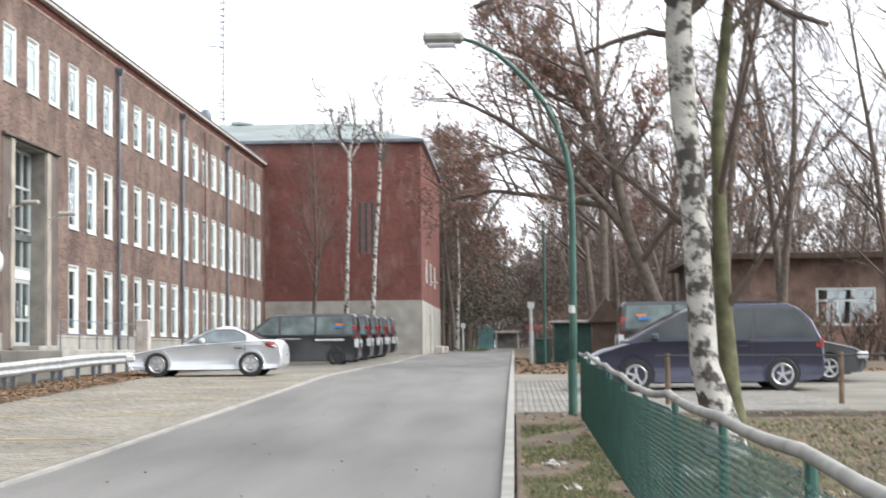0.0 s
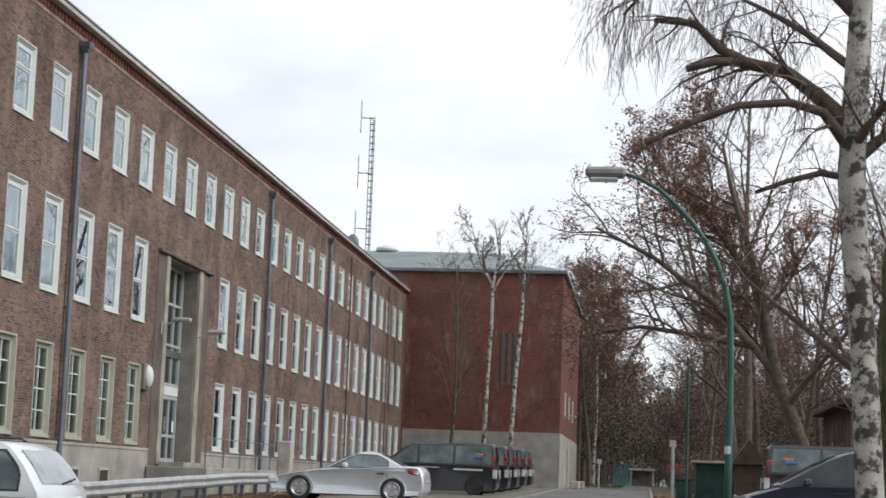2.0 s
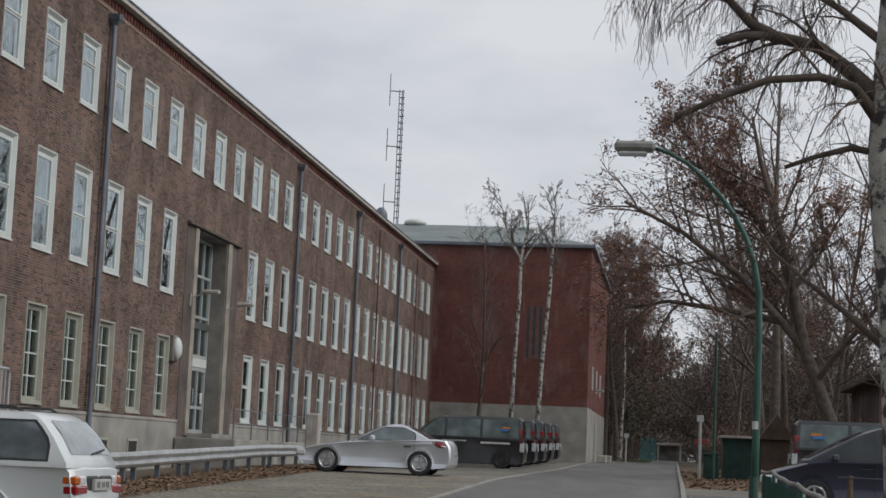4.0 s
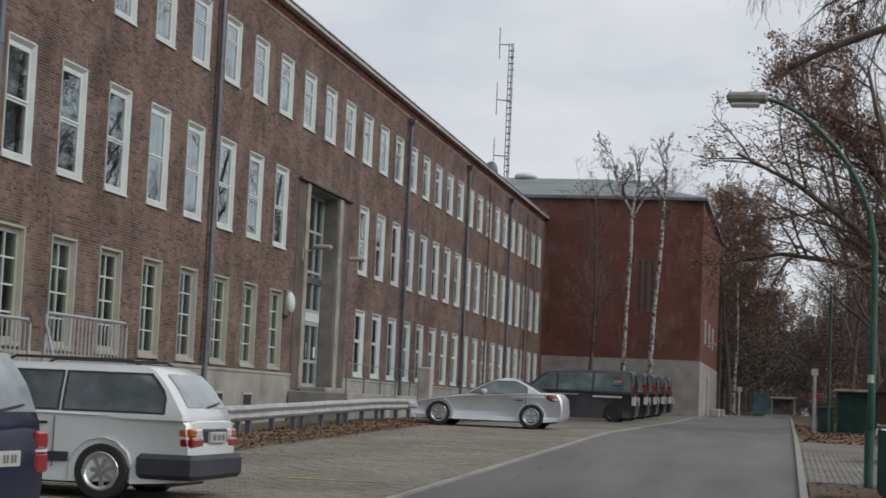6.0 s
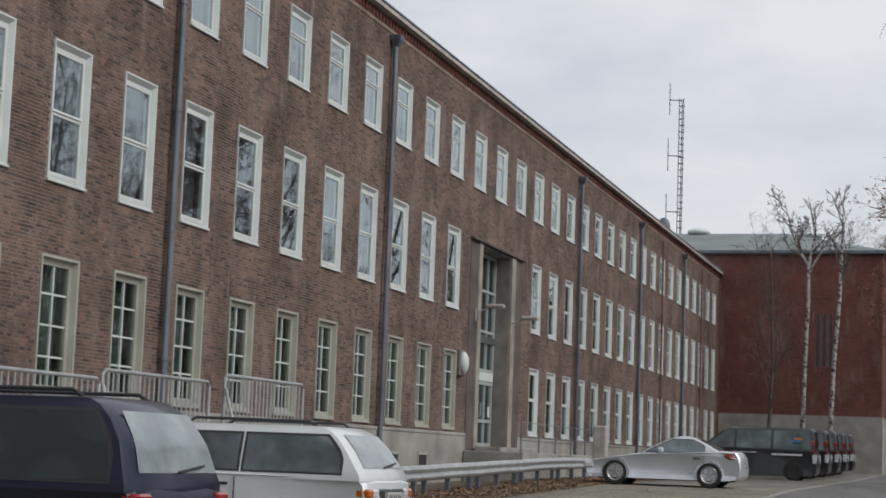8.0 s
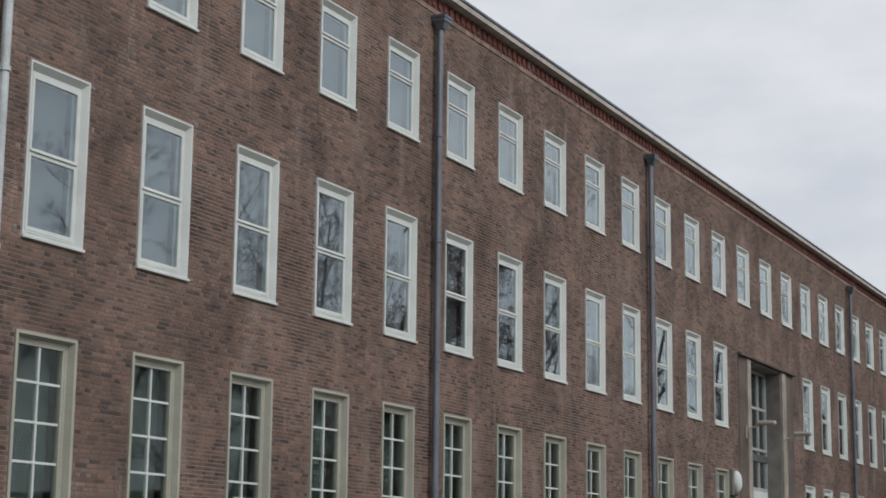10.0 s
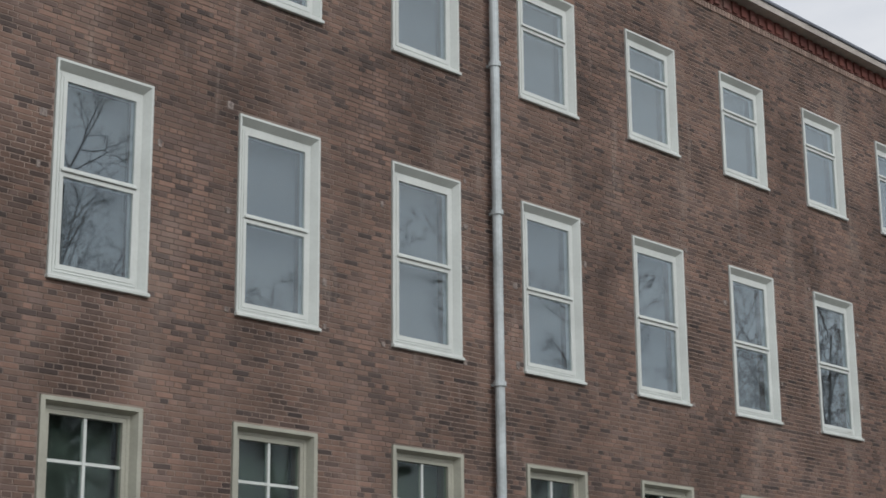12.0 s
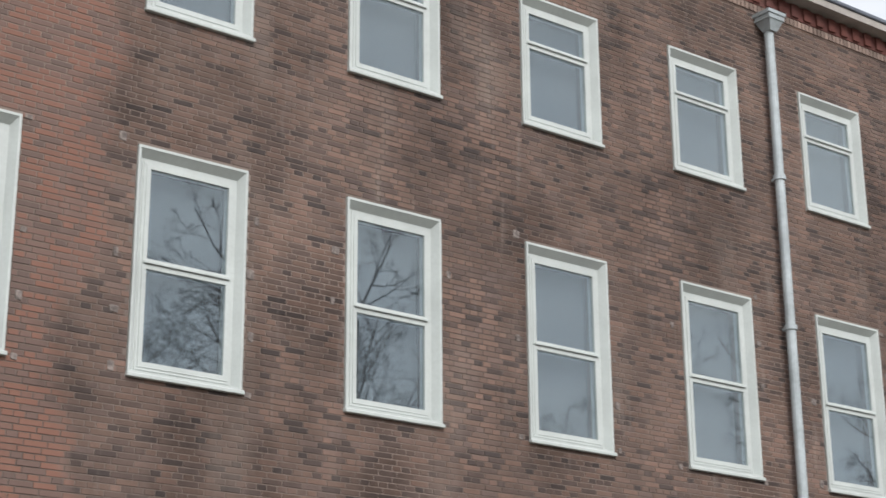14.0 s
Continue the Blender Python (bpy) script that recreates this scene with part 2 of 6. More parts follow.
def part(name, bm, material, parent=None, label="", smooth=False):
    """Links a bmesh as one mesh object under a thing or a part."""
    me = bpy.data.meshes.new(name)
    bm.to_mesh(me)
    bm.free()
    me.materials.append(material)
    if smooth:
        me.shade_smooth()
    ob = new(name, me)
    if parent:
        ob.parent = parent
    if label:
        tagged(ob, label)
    return ob


def empty(name, at, label, category, group="", kind="", rz=0):
    ob = new(name)
    ob.matrix_world = pose(*at, 0, 0, rz)
    return tagged(ob, label, category, group, kind)


def add_box(bm, x0, x1, y0, y1, z0, z1, bevel=0.0):
    m = Matrix.Translation(((x0 + x1) / 2, (y0 + y1) / 2, (z0 + z1) / 2)) @ Matrix.Diagonal((abs(x1 - x0), abs(y1 - y0), abs(z1 - z0), 1))
    got = bmesh.ops.create_cube(bm, size=1, matrix=m)
    if bevel:
        edges = list({e for v in got["verts"] for e in v.link_edges})
        bmesh.ops.bevel(bm, geom=edges, offset=bevel, segments=1, affect="EDGES")
    return got


def box(x0, x1, y0, y1, z0, z1, bevel=0.0):
    bm = bmesh.new()
    add_box(bm, x0, x1, y0, y1, z0, z1, bevel)
    return bm


def add_tube(bm, pts, radii, sides=8, caps=True):
    """A round bar along pts."""
    pts = [Vector(p) for p in pts]
    if not hasattr(radii, "__len__"):
        radii = [radii] * len(pts)
    rings = []
    for i, p in enumerate(pts):
        d = (pts[min(i + 1, len(pts) - 1)] - pts[max(i - 1, 0)]).normalized()
        a = d.cross(Vector((0.31, 0.17, 0.94)))
        if a.length < 0.1:
            a = d.cross(Vector((1, 0, 0)))
        a.normalize()
        b = d.cross(a)
        rings.append([bm.verts.new(p + (a * math.cos(2 * math.pi * k / sides) + b * math.sin(2 * math.pi * k / sides)) * radii[i]) for k in range(sides)])
    for r0, r1 in zip(rings, rings[1:]):
        for k in range(sides):
            bm.faces.new((r0[k], r0[(k + 1) % sides], r1[(k + 1) % sides], r1[k]))
    if caps:
        bm.faces.new(rings[0][::-1])
        bm.faces.new(rings[-1])
    return bm


def tube(pts, radii, sides=8):
    return add_tube(bmesh.new(), pts, radii, sides)


PROFILE = [(-400, 0.0), (-5, 0.0), (14, 0.27), (41, 0.86), (55, 0.95), (67, 1.02), (90, 1.28), (150, 1.62), (230, 1.75), (900, 1.75)]


def ground_z(y):
    """The ground climbs gently along the road."""
    for (y0, z0), (y1, z1) in zip(PROFILE, PROFILE[1:]):
        if y <= y1:
            return z0 + (z1 - z0) * (y - y0) / (y1 - y0)
    return PROFILE[-1][1]


def strip(name, x0, x1, y0, y1, lift, material, step=2.5, thick=0.0, xstep=None, parent=None):
    """A strip of ground surface that follows the climb; with thick it is a slab."""
    n = max(1, int((y1 - y0) / step))
    ys = [y0 + (y1 - y0) * i / n for i in range(n + 1)]
    verts, faces = [], []
    for y in ys:
        z = ground_z(y) + lift
        verts += [(x0, y, z), (x1, y, z)]
        if thick:
            verts += [(x1, y, z - thick), (x0, y, z - thick)]
    k = 4 if thick else 2
    for i in range(n):
        a, b = i * k, (i + 1) * k
        faces.append((a, a + 1, b + 1, b))
        if thick:
            faces += [(a + 1, a + 2, b + 2, b + 1), (a + 2, a + 3, b + 3, b + 2), (a + 3, a, b, b + 3)]
    if thick:
        e = n * k
        faces += [(3, 2, 1, 0), (e, e + 1, e + 2, e + 3)]
    return link(name, verts, faces, material, parent)


# ---- ground ----
ys = [-400, -150, -60, -30, -10] + [-5 + 2.5 * i for i in range(64)] + [170, 200, 230, 300, 500, 900]
xs = [-900, -300, -100, -40, -12, 0, 4, 9, 13.5, 15, 18, 22, 30, 45, 70, 120, 300, 900]
gv = [(x, y, ground_z(y) - 0.05) for y in ys for x in xs]
gf = [(j * len(xs) + i, j * len(xs) + i + 1, (j + 1) * len(xs) + i + 1, (j + 1) * len(xs) + i) for j in range(len(ys) - 1) for i in range(len(xs) - 1)]
ground = tagged(link("ground", gv, gf, M_SOIL), "brown leaf-strewn soil under bare trees", "ground", kind="structure")
road = tagged(strip("road", 8.75, 13.5, -40, 200, 0.0, M_ASPHALT, thick=0.2), "worn grey asphalt road between kerbs", "road", kind="structure")
parking = tagged(strip("pavement_parking", 3.9, 8.65, -30, 88, 0.02, M_PAVER_BED, thick=0.2), "beige paved parking bays beside the road", "pavement", kind="structure")
kerb_l = tagged(strip("kerb_flush", 8.65, 8.75, -30, 88, 0.03, M_KERB, thick=0.2), "pale flush kerb between road and parking bays", "kerb", kind="structure")
kerb_r = tagged(strip("kerb_raised", 13.5, 13.61, -30, 120, 0.055, M_KERB, thick=0.3), "pale stone kerb along the road", "kerb", kind="structure")
driveway = tagged(strip("pavement_driveway", 13.61, 25, 22.9, 40, 0.03, M_PAVER_BED, thick=0.2), "grey paved driveway beside the road", "pavement", kind="structure")

# ---- the long brick office building ----
S, WIN_W = 2.296, 1.17
FACADE_END, FACADE_START = 89.7, -14.0
WALL_TOP = 11.70
ROWS = {"ground": (2.17, 4.26), "middle": (5.38, 7.53), "upper": (8.90, 10.48)}
PORTAL = (42.3, 45.6, 1.72, 7.50)
COLS = list(range(-5, 39))
office = empty("office_building", (0, 38, 0.9), "long three-storey brown brick office building with white windows", "building")
office_inv = Matrix.Translation((0, -38, -0.9))


def under(ob, parent):
    """Makes a part that was built in world coordinates a child of a placed thing."""
    ob.parent = parent
    ob.matrix_parent_inverse = parent.matrix_world.inverted() if not parent.parent else (parent.parent.matrix_world).inverted()
    return ob


openings = []
for row, (z0, z1) in ROWS.items():
    for k in COLS:
        if row != "upper" and 18 <= k <= 20:
            continue
        openings.append((k * S, k * S + WIN_W, z0, z1, row, k))
openings.append((*PORTAL[:2], PORTAL[2], PORTAL[3], "portal", 0))

# wall: bands and piers with real openings
wall_bm = bmesh.new()
T = 0.40
zs = [0.2, 1.72] + [z for r in ("ground", "middle", "upper") for z in ROWS[r]] + [WALL_TOP]
for i in range(0, len(zs) - 1):
    z0, z1 = zs[i], zs[i + 1]
    cuts = [(a, b) for a, b, c, d, _, _ in openings if c < (z0 + z1) / 2 < d]
    cuts.sort()
    y = FACADE_START
    for a, b in cuts + [(FACADE_END, FACADE_END)]:
        if a > y:
            add_box(wall_bm, -T, 0.0, y, a, z0, z1)
        y = b
wall = under(part("wall", wall_bm, M_MORTAR), office)


def mesh_of(bm, name, material, smooth=False):
    me = bpy.data.meshes.new(name)
    bm.to_mesh(me)
    bm.free()
    me.materials.append(material)
    if smooth:
        me.shade_smooth()
    return me


def ring(bm, w, h, b, x0, x1, b_top=None, b_bot=None, y0=0.0, z0=0.0):
    """A rectangular frame of bar width b in the facade's plane, butted at the corners."""
    bt, bb = b_top or b, b_bot or b
    outer = ((y0, z0), (y0 + w, z0), (y0 + w, z0 + h), (y0, z0 + h))
    inner = ((y0 + b, z0 + bb), (y0 + w - b, z0 + bb), (y0 + w - b, z0 + h - bt), (y0 + b, z0 + h - bt))
    o0, i0, o1, i1 = ([bm.verts.new((x, p, q)) for p, q in loop] for x, loop in ((x0, outer), (x0, inner), (x1, outer), (x1, inner)))
    for k in range(4):
        n = (k + 1) % 4
        bm.faces.new((o1[k], o1[n], i1[n], i1[k]))
        bm.faces.new((o0[n], o0[k], i0[k], i0[n]))
        bm.faces.new((o0[k], o0[n], o1[n], o1[k]))
        bm.faces.new((i0[n], i0[k], i1[k], i1[n]))


def moulding(bm, w, h, steps):
    """A moulded rectangular frame: each step is its inset at the sides, the top and the bottom, and its depth."""
    loops = []
    for i_s, i_t, i_b, x in steps:
        loops.append([bm.verts.new((x, p, q)) for p, q in ((i_s, i_b), (w - i_s, i_b), (w - i_s, h - i_t), (i_s, h - i_t))])
    for i, lo in enumerate(loops):
        up = loops[(i + 1) % len(loops)]
        for k in range(4):
            n = (k + 1) % 4
            bm.faces.new((lo[k], lo[n], up[n], up[k]))
    bmesh.ops.recalc_face_normals(bm, faces=bm.faces)


def window_kit(kind):
    """The meshes of one window kind: casing, then (name, mesh, label) for its pieces; origin at the opening's near lower corner."""
    z0, z1 = ROWS[{"grid": "ground", "low": "ground", "mid": "middle", "up": "upper"}[kind]]
    w, h = WIN_W, z1 - z0
    paint = M_CREAM if kind == "grid" else M_WHITE
    bm = bmesh.new()
    if kind == "grid":
        steps = ((0.006, 0.006, 0.006, -0.16), (0.006, 0.006, 0.006, 0.022), (0.055, 0.045, 0.05, 0.022), (0.085, 0.075, 0.065, -0.07), (0.12, 0.105, 0.09, -0.07), (0.12, 0.105, 0.09, -0.16))
    else:
        steps = ((0.006, 0.006, 0.006, -0.14), (0.006, 0.006, 0.006, 0.022), (0.03, 0.03, 0.03, 0.022), (0.082, 0.10, 0.045, -0.058), (0.10, 0.12, 0.06, -0.058),
                 (0.10, 0.12, 0.06, -0.05), (0.128, 0.152, 0.085, -0.05), (0.128, 0.152, 0.085, -0.14))
    moulding(bm, w, h, steps)
    casing = mesh_of(bm, "window_casing", paint)
    pieces = []
    bm = bmesh.new()
    add_box(bm, -0.05, 0.05, -0.008, w + 0.012, -0.035, 0.004, 0.006)
    pieces.append(("sill", mesh_of(bm, "window_sill", paint), ""))
    if kind == "grid":
        a, b, t0, t1 = 0.121, w - 0.121, 0.091, h - 0.106
    else:
        a, b, t0, t1 = 0.129, w - 0.129, 0.086, h - 0.153
    if kind == "grid":
        bm = bmesh.new()
        ring(bm, b - a, t1 - t0, 0.045, -0.15, -0.075, y0=a, z0=t0)
        pieces.append(("sash", mesh_of(bm, "grid_sash", M_CREAM), ""))
        bm = bmesh.new()
        add_box(bm, -0.135, -0.09, w / 2 - 0.017, w / 2 + 0.017, t0 + 0.047, t1 - 0.047)
        pieces.append(("glazing_bar", mesh_of(bm, "upright_bar", M_WHITE), "white glazing bar"))
        for i in (1, 2, 3):
            z = t0 + (t1 - t0) * i / 4
            bm = bmesh.new()
            add_box(bm, -0.133, -0.092, a + 0.047, w / 2 - 0.019, z - 0.015, z + 0.015)
            add_box(bm, -0.133, -0.092, w / 2 + 0.019, b - 0.047, z - 0.015, z + 0.015)
            pieces.append(("glazing_bar", mesh_of(bm, "cross_bar", M_WHITE), "white glazing bar"))
        bm = bmesh.new()
        add_box(bm, -0.115, -0.11, a + 0.03, b - 0.03, t0 + 0.03, t1 - 0.03)
        pieces.append(("pane", mesh_of(bm, "grid_pane", M_OLDGLASS), ""))
        bm = bmesh.new()
        add_box(bm, -0.30, -0.29, a + 0.01, b - 0.01, t0 + 0.01, t1 - 0.01)
        pieces.append(("curtain", mesh_of(bm, "curtain", M_CURTAIN), "dark green curtain behind the glass"))
    else:
        zt = {"mid": 0.5, "low": 0.55, "up": 0.68}[kind] * (t1 - t0) + t0
        for z_a, z_b in ((t0, zt - 0.002), (zt + 0.002, t1)):
            bm = bmesh.new()
            ring(bm, b - a, z_b - z_a, 0.044, -0.13, -0.044, 0.042, 0.05, a, z_a)
            pieces.append(("sash", mesh_of(bm, "sash", M_WHITE), ""))
            bm = bmesh.new()
            add_box(bm, -0.068, -0.060, a + 0.03, b - 0.03, z_a + 0.03, z_b - 0.03)
            pieces.append(("pane", mesh_of(bm, "sash_pane", M_GLASS), ""))
        if kind != "low":
            bm = bmesh.new()
            add_box(bm, -0.043, -0.022, a + 0.012, b - 0.012, zt + 0.004, zt + 0.03, 0.004)
            pieces.append(("weather_bar", mesh_of(bm, "weather_bar", M_WHITE), ""))
            # added sheet, its dark colour gives the dimness of room and curtains
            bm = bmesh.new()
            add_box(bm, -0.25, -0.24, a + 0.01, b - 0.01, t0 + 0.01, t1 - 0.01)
            pieces.append(("blind", mesh_of(bm, "blind", M_DIM_INTERIOR), "dark sheet behind the glass, for dim room and curtains"))
    return casing, pieces


KITS = {k: window_kit(k) for k in ("grid", "low", "mid", "up")}
LABELS = {"grid": "tall grey-framed window with eight small panes", "low": "white two-part ground floor window",
          "mid": "tall white window of two panes", "up": "white top-floor window with a narrow top light"}
for y0, y1, z0, z1, row, k in openings:
    if row == "portal":
        continue
    kind = {"middle": "mid", "upper": "up"}.get(row) or ("grid" if k < 18 else "low")
    casing, pieces = KITS[kind]
    win = new("window", casing)
    win.parent = office
    win.matrix_parent_inverse = office_inv
    win.matrix_basis = Matrix.Translation((0, y0, z0))
    tagged(win, LABELS[kind])
    for nm, me, lab in pieces:
        p = new(nm, me)
        p.parent = win
        if lab:
            tagged(p, lab)
        if nm == "pane":
            p.visible_shadow = False

# rooms behind the windows: floors and back wall, indoor shade in their colour; ends
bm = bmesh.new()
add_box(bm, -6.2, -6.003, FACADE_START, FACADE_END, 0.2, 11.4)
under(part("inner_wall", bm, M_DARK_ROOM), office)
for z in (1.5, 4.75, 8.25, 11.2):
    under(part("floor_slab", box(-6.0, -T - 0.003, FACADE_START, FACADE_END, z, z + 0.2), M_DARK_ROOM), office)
bm = bmesh.new()
add_box(bm, -12, -T - 0.003, FACADE_START - 0.3, FACADE_START - 0.003, 0.2, WALL_TOP)
under(part("end_wall", bm, M_MORTAR), office)

# plinth
bm = bmesh.new()
for a, b in ((FACADE_START, 41.15), (46.8, FACADE_END)):
    add_box(bm, 0.002, 0.055, a, b, 0.2, 2.0)
    add_box(bm, 0.002, 0.075, a, b, 2.003, 2.08, 0.01)
under(part("plinth", bm, M_CONCRETE, label="stained grey stone plinth"), office)

# eaves: dentil brick cornice, board, gutter edge, low roof
bm = bmesh.new()
add_box(bm, 0.002, 0.03, FACADE_START, FACADE_END, 11.493, 11.695)
y = FACADE_START
while y < FACADE_END - 0.1:
    add_box(bm, 0.032, 0.058, y, y + 0.13, 11.515, 11.69)
    y += 0.24
under(part("cornice", bm, M_RED_BRICK, label="red brick dentil course"), office)
# a course of upright bricks under the dentils
bm = bmesh.new()
y = FACADE_START
while y < FACADE_END - 0.1:
    add_box(bm, 0.002, 0.022, y + 0.006, y + 0.066, 11.395, 11.488)
    y += 0.075
tagged(under(part("upright_course", bm, mat("pale_cornice_brick", (0.23, 0.165, 0.135), 0.9, vary=0.25, island=0.25)), office), "course of upright pale brown bricks", kind="stuff")
under(part("eave", box(-12.0, 0.235, FACADE_START - 0.4, FACADE_END + 0.15, 11.703, 11.80), M_EAVE, label="pale projecting eave board"), office)
under(part("gutter_edge", box(0.20, 0.262, FACADE_START - 0.4, FACADE_END + 0.15, 11.803, 11.865, 0.012), M_ZINC), office)
rv = [(0.2, FACADE_START - .4, 11.82), (0.2, FACADE_END + .1, 11.82), (-6.2, FACADE_END + .1, 12.1), (-6.2, FACADE_START - .4, 12.1), (-12, FACADE_START - .4, 11.82), (-12, FACADE_END + .1, 11.82)]
under(link("roof", rv, [(0, 1, 2, 3), (3, 2, 5, 4), (0, 3, 4), (1, 5, 2), (0, 4, 5, 1)], M_ROOF), office)


# downpipes with hopper heads
def downpipe(y, thick=0.055, hopper=True, material=M_ZINC, top=11.1):
    bm = tube([(0.12, y, ground_z(y) + 0.3), (0.12, y, top)], thick, 12)
    p = under(part("downpipe", bm, material, label=("bright" if y < 12 else "dark") + " zinc downpipe" if hopper else "thin rusty red pipe"), office)
    if hopper:
        bm = bmesh.new()
        c = bmesh.ops.create_cone(bm, cap_ends=True, segments=4, radius1=0.09, radius2=0.17, depth=0.13, matrix=pose(0.14, y, top + 0.05, 0, 0, 45))
        add_box(bm, 0.02, 0.27, y - 0.14, y + 0.14, top + 0.118, top + 0.18)
        add_box(bm, 0.0, 0.285, y - 0.155, y + 0.155, top + 0.183, top + 0.23)
        h = part("hopper", bm, material)
        h.parent = p
    if hopper:
        under(part("conductor_wire", tube([(0.02, y + 0.2, ground_z(y) + 0.3), (0.02, y + 0.2, 6.0), (0.025, y + 0.17, top + 0.3)], 0.006, 5), M_ZINC), office)
    for z in (2.9, 5.1, 7.2, 9.1):
        bm = bmesh.new()
        add_tube(bm, [(0.12, y, z), (0.12, y, z + 0.06)], thick + 0.018, 12)
        add_box(bm, 0.0, 0.07, y - 0.02, y + 0.02, z + 0.012, z + 0.045)
        part("bracket", bm, material).parent = p


for y in (-0.6, 10.89, 22.43, 33.86, 54.6, 66.1, 77.3):
    downpipe(y, 0.06, material=M_NEWZINC if y < 12 else M_ZINC)
for y in (71.3, 82.8, 89.1):
    downpipe(y, 0.04, False, mat("rusty_pipe", (0.12, 0.05, 0.04), 0.8) if y == 71.3 else bpy.data.materials["rusty_pipe"], 11.2)

# ---- the annex: taller red brick block across the end ----
AX, AY0, AY1, AZ = 8.63, FACADE_END, 113.0, 12.85
annex = empty("annex_building", (4, 100, 1.3), "taller dark red brick annex on a pale stone base", "building")
bm = bmesh.new()
add_box(bm, -14, AX, AY0, AY1, 4.25, AZ)
annex_wall = under(part("wall", bm, M_RED_MORTAR), annex)
bm = bmesh.new()
add_box(bm, 0.1, AX + 0.03, AY0 - 0.03, AY1, 1.0, 4.247)
under(part("base", bm, M_CONCRETE, label="pale grey stone base"), annex)
bm = bmesh.new()
add_box(bm, -14.2, AX + 0.22, AY0 - 0.25, AY1 + 0.2, AZ + 0.003, AZ + 0.2, 0.03)
under(part("eave", bm, M_ZINC), annex)
z = AZ + 0.205
rv = [(-14.15, AY0 - .2, z), (AX + .17, AY0 - .2, z), (AX + .17, AY1 + .15, z), (-14.15, AY1 + .15, z), (-6, AY0 + 9, z + 2.1), (AX - 6, AY0 + 9, z + 2.1), (AX - 6, AY1 - 9, z + 2.1), (-6, AY1 - 9, z + 2.1)]
under(link("roof", rv, [(0, 1, 5, 4), (1, 2, 6, 5), (2, 3, 7, 6), (3, 0, 4, 7), (4, 5, 6, 7)], M_ROOF), annex)

# three dark slit openings and a lamp on the annex front, windows and doors on its side
for i in range(3):
    bm = bmesh.new()
    x = 5.22 + i * 0.34
    add_box(bm, x, x + 0.15, AY0 - 0.012, AY0 + 0.1, 6.85, 9.6)
    under(part("slit_window", bm, bpy.data.materials.get("dark_slit") or mat("dark_slit", (0.03, 0.03, 0.032), 0.3, vary=0.2), label="tall dark slit window"), annex)
for y in (94.5, 99.5, 104.5):
    bm = bmesh.new()
    ring(bm, 1.0, 1.3, 0.08, AX - 0.05, AX + 0.04, y0=y, z0=5.4)
    win = under(part("window", bm, M_WHITE, label="small side window"), annex)
    p = part("pane", box(AX + 0.004, AX + 0.012, y + 0.08, y + 0.92, 5.48, 6.62), M_GLASS)
    p.parent = win
bm = bmesh.new()
add_box(bm, AX + 0.035, AX + 0.09, 98.0, 101.0, 1.2, 3.6, 0.02)
for i in range(4):
    add_box(bm, AX + 0.093, AX + 0.11, 98.15 + i * 0.7, 98.7 + i * 0.7, 1.4, 3.4)
under(part("garage_door", bm, M_CREAM, label="pale panelled garage door"), annex)
bm = tube([(AX + 0.03, 93.0, 5.2), (AX + 0.5, 92.8, 5.3)], 0.03)
add_box(bm, AX + 0.35, AX + 0.75, 92.6, 93.0, 5.22, 5.34, 0.03)
under(part("wall_lamp", bm, M_STEEL), annex)
for x, y in ((-2.5, 98.5), (4.0, 100.0), (-6.0, 102.0)):
    bm = bmesh.new()
    bmesh.ops.create_uvsphere(bm, u_segments=16, v_segments=8, radius=0.7, matrix=Matrix.Translation((x, y, AZ + 2.36)) @ Matrix.Diagonal((1, 1, 0.35, 1)))
    under(part("skylight_dome", bm, M_WHITE, smooth=True), annex)

# ---- portal of the office building ----
M_DARKSTONE = mat("dark_portal_stone", (0.085, 0.068, 0.058), 0.9, vary=0.35, scale=1.5, fine=40, bump=0.3)
M_POST = mat("pale_portal_post", (0.25, 0.225, 0.19), 0.9, vary=0.3, scale=1.8, fine=40, bump=0.3)
for a, b in ((41.25, 41.997), (46.053, 46.95)):
    under(part("portal_pilaster", box(0.002, 0.018, a, b, 1.65, 7.417), M_DARKSTONE, label="dark stained stone strip beside the entrance"), office)
for a, b in ((42.0, 42.34), (45.62, 46.05)):
    under(part("portal_post", box(0.002, 0.06, a, b, 1.65, 7.417, 0.012), M_POST, label="pale weathered concrete post of the portal"), office)
under(part("portal_lintel", box(0.002, 0.13, 41.2, 47.0, 7.42, 7.5, 0.015), M_DARKSTONE, label="thin dark stone lintel"), office)
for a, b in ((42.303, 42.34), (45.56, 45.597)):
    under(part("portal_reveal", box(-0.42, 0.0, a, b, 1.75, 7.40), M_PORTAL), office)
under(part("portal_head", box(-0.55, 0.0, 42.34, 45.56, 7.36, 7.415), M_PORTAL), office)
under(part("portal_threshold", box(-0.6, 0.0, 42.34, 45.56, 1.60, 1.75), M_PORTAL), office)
M_ALU = mat("pale_metal_window_frame", (0.36, 0.38, 0.37), 0.45, metal=0.2, vary=0.12, scale=2, fine=30, bump=0.05)
bm = bmesh.new()
ring(bm, 3.2, 3.42, 0.08, -0.50, -0.42, y0=42.35, z0=3.925)
for y in (43.12, 43.92, 44.72):
    add_box(bm, -0.49, -0.43, y, y + 0.06, 4.01, 7.26)
for z in (5.06, 6.24):
    for y0, y1 in ((42.435, 43.117), (43.183, 43.917), (43.983, 44.717), (44.783, 45.465)):
        add_box(bm, -0.49, -0.43, y0, y1, z, z + 0.07)
stair_win = under(part("staircase_window", bm, M_ALU, label="tall glazed staircase window above the door"), office)
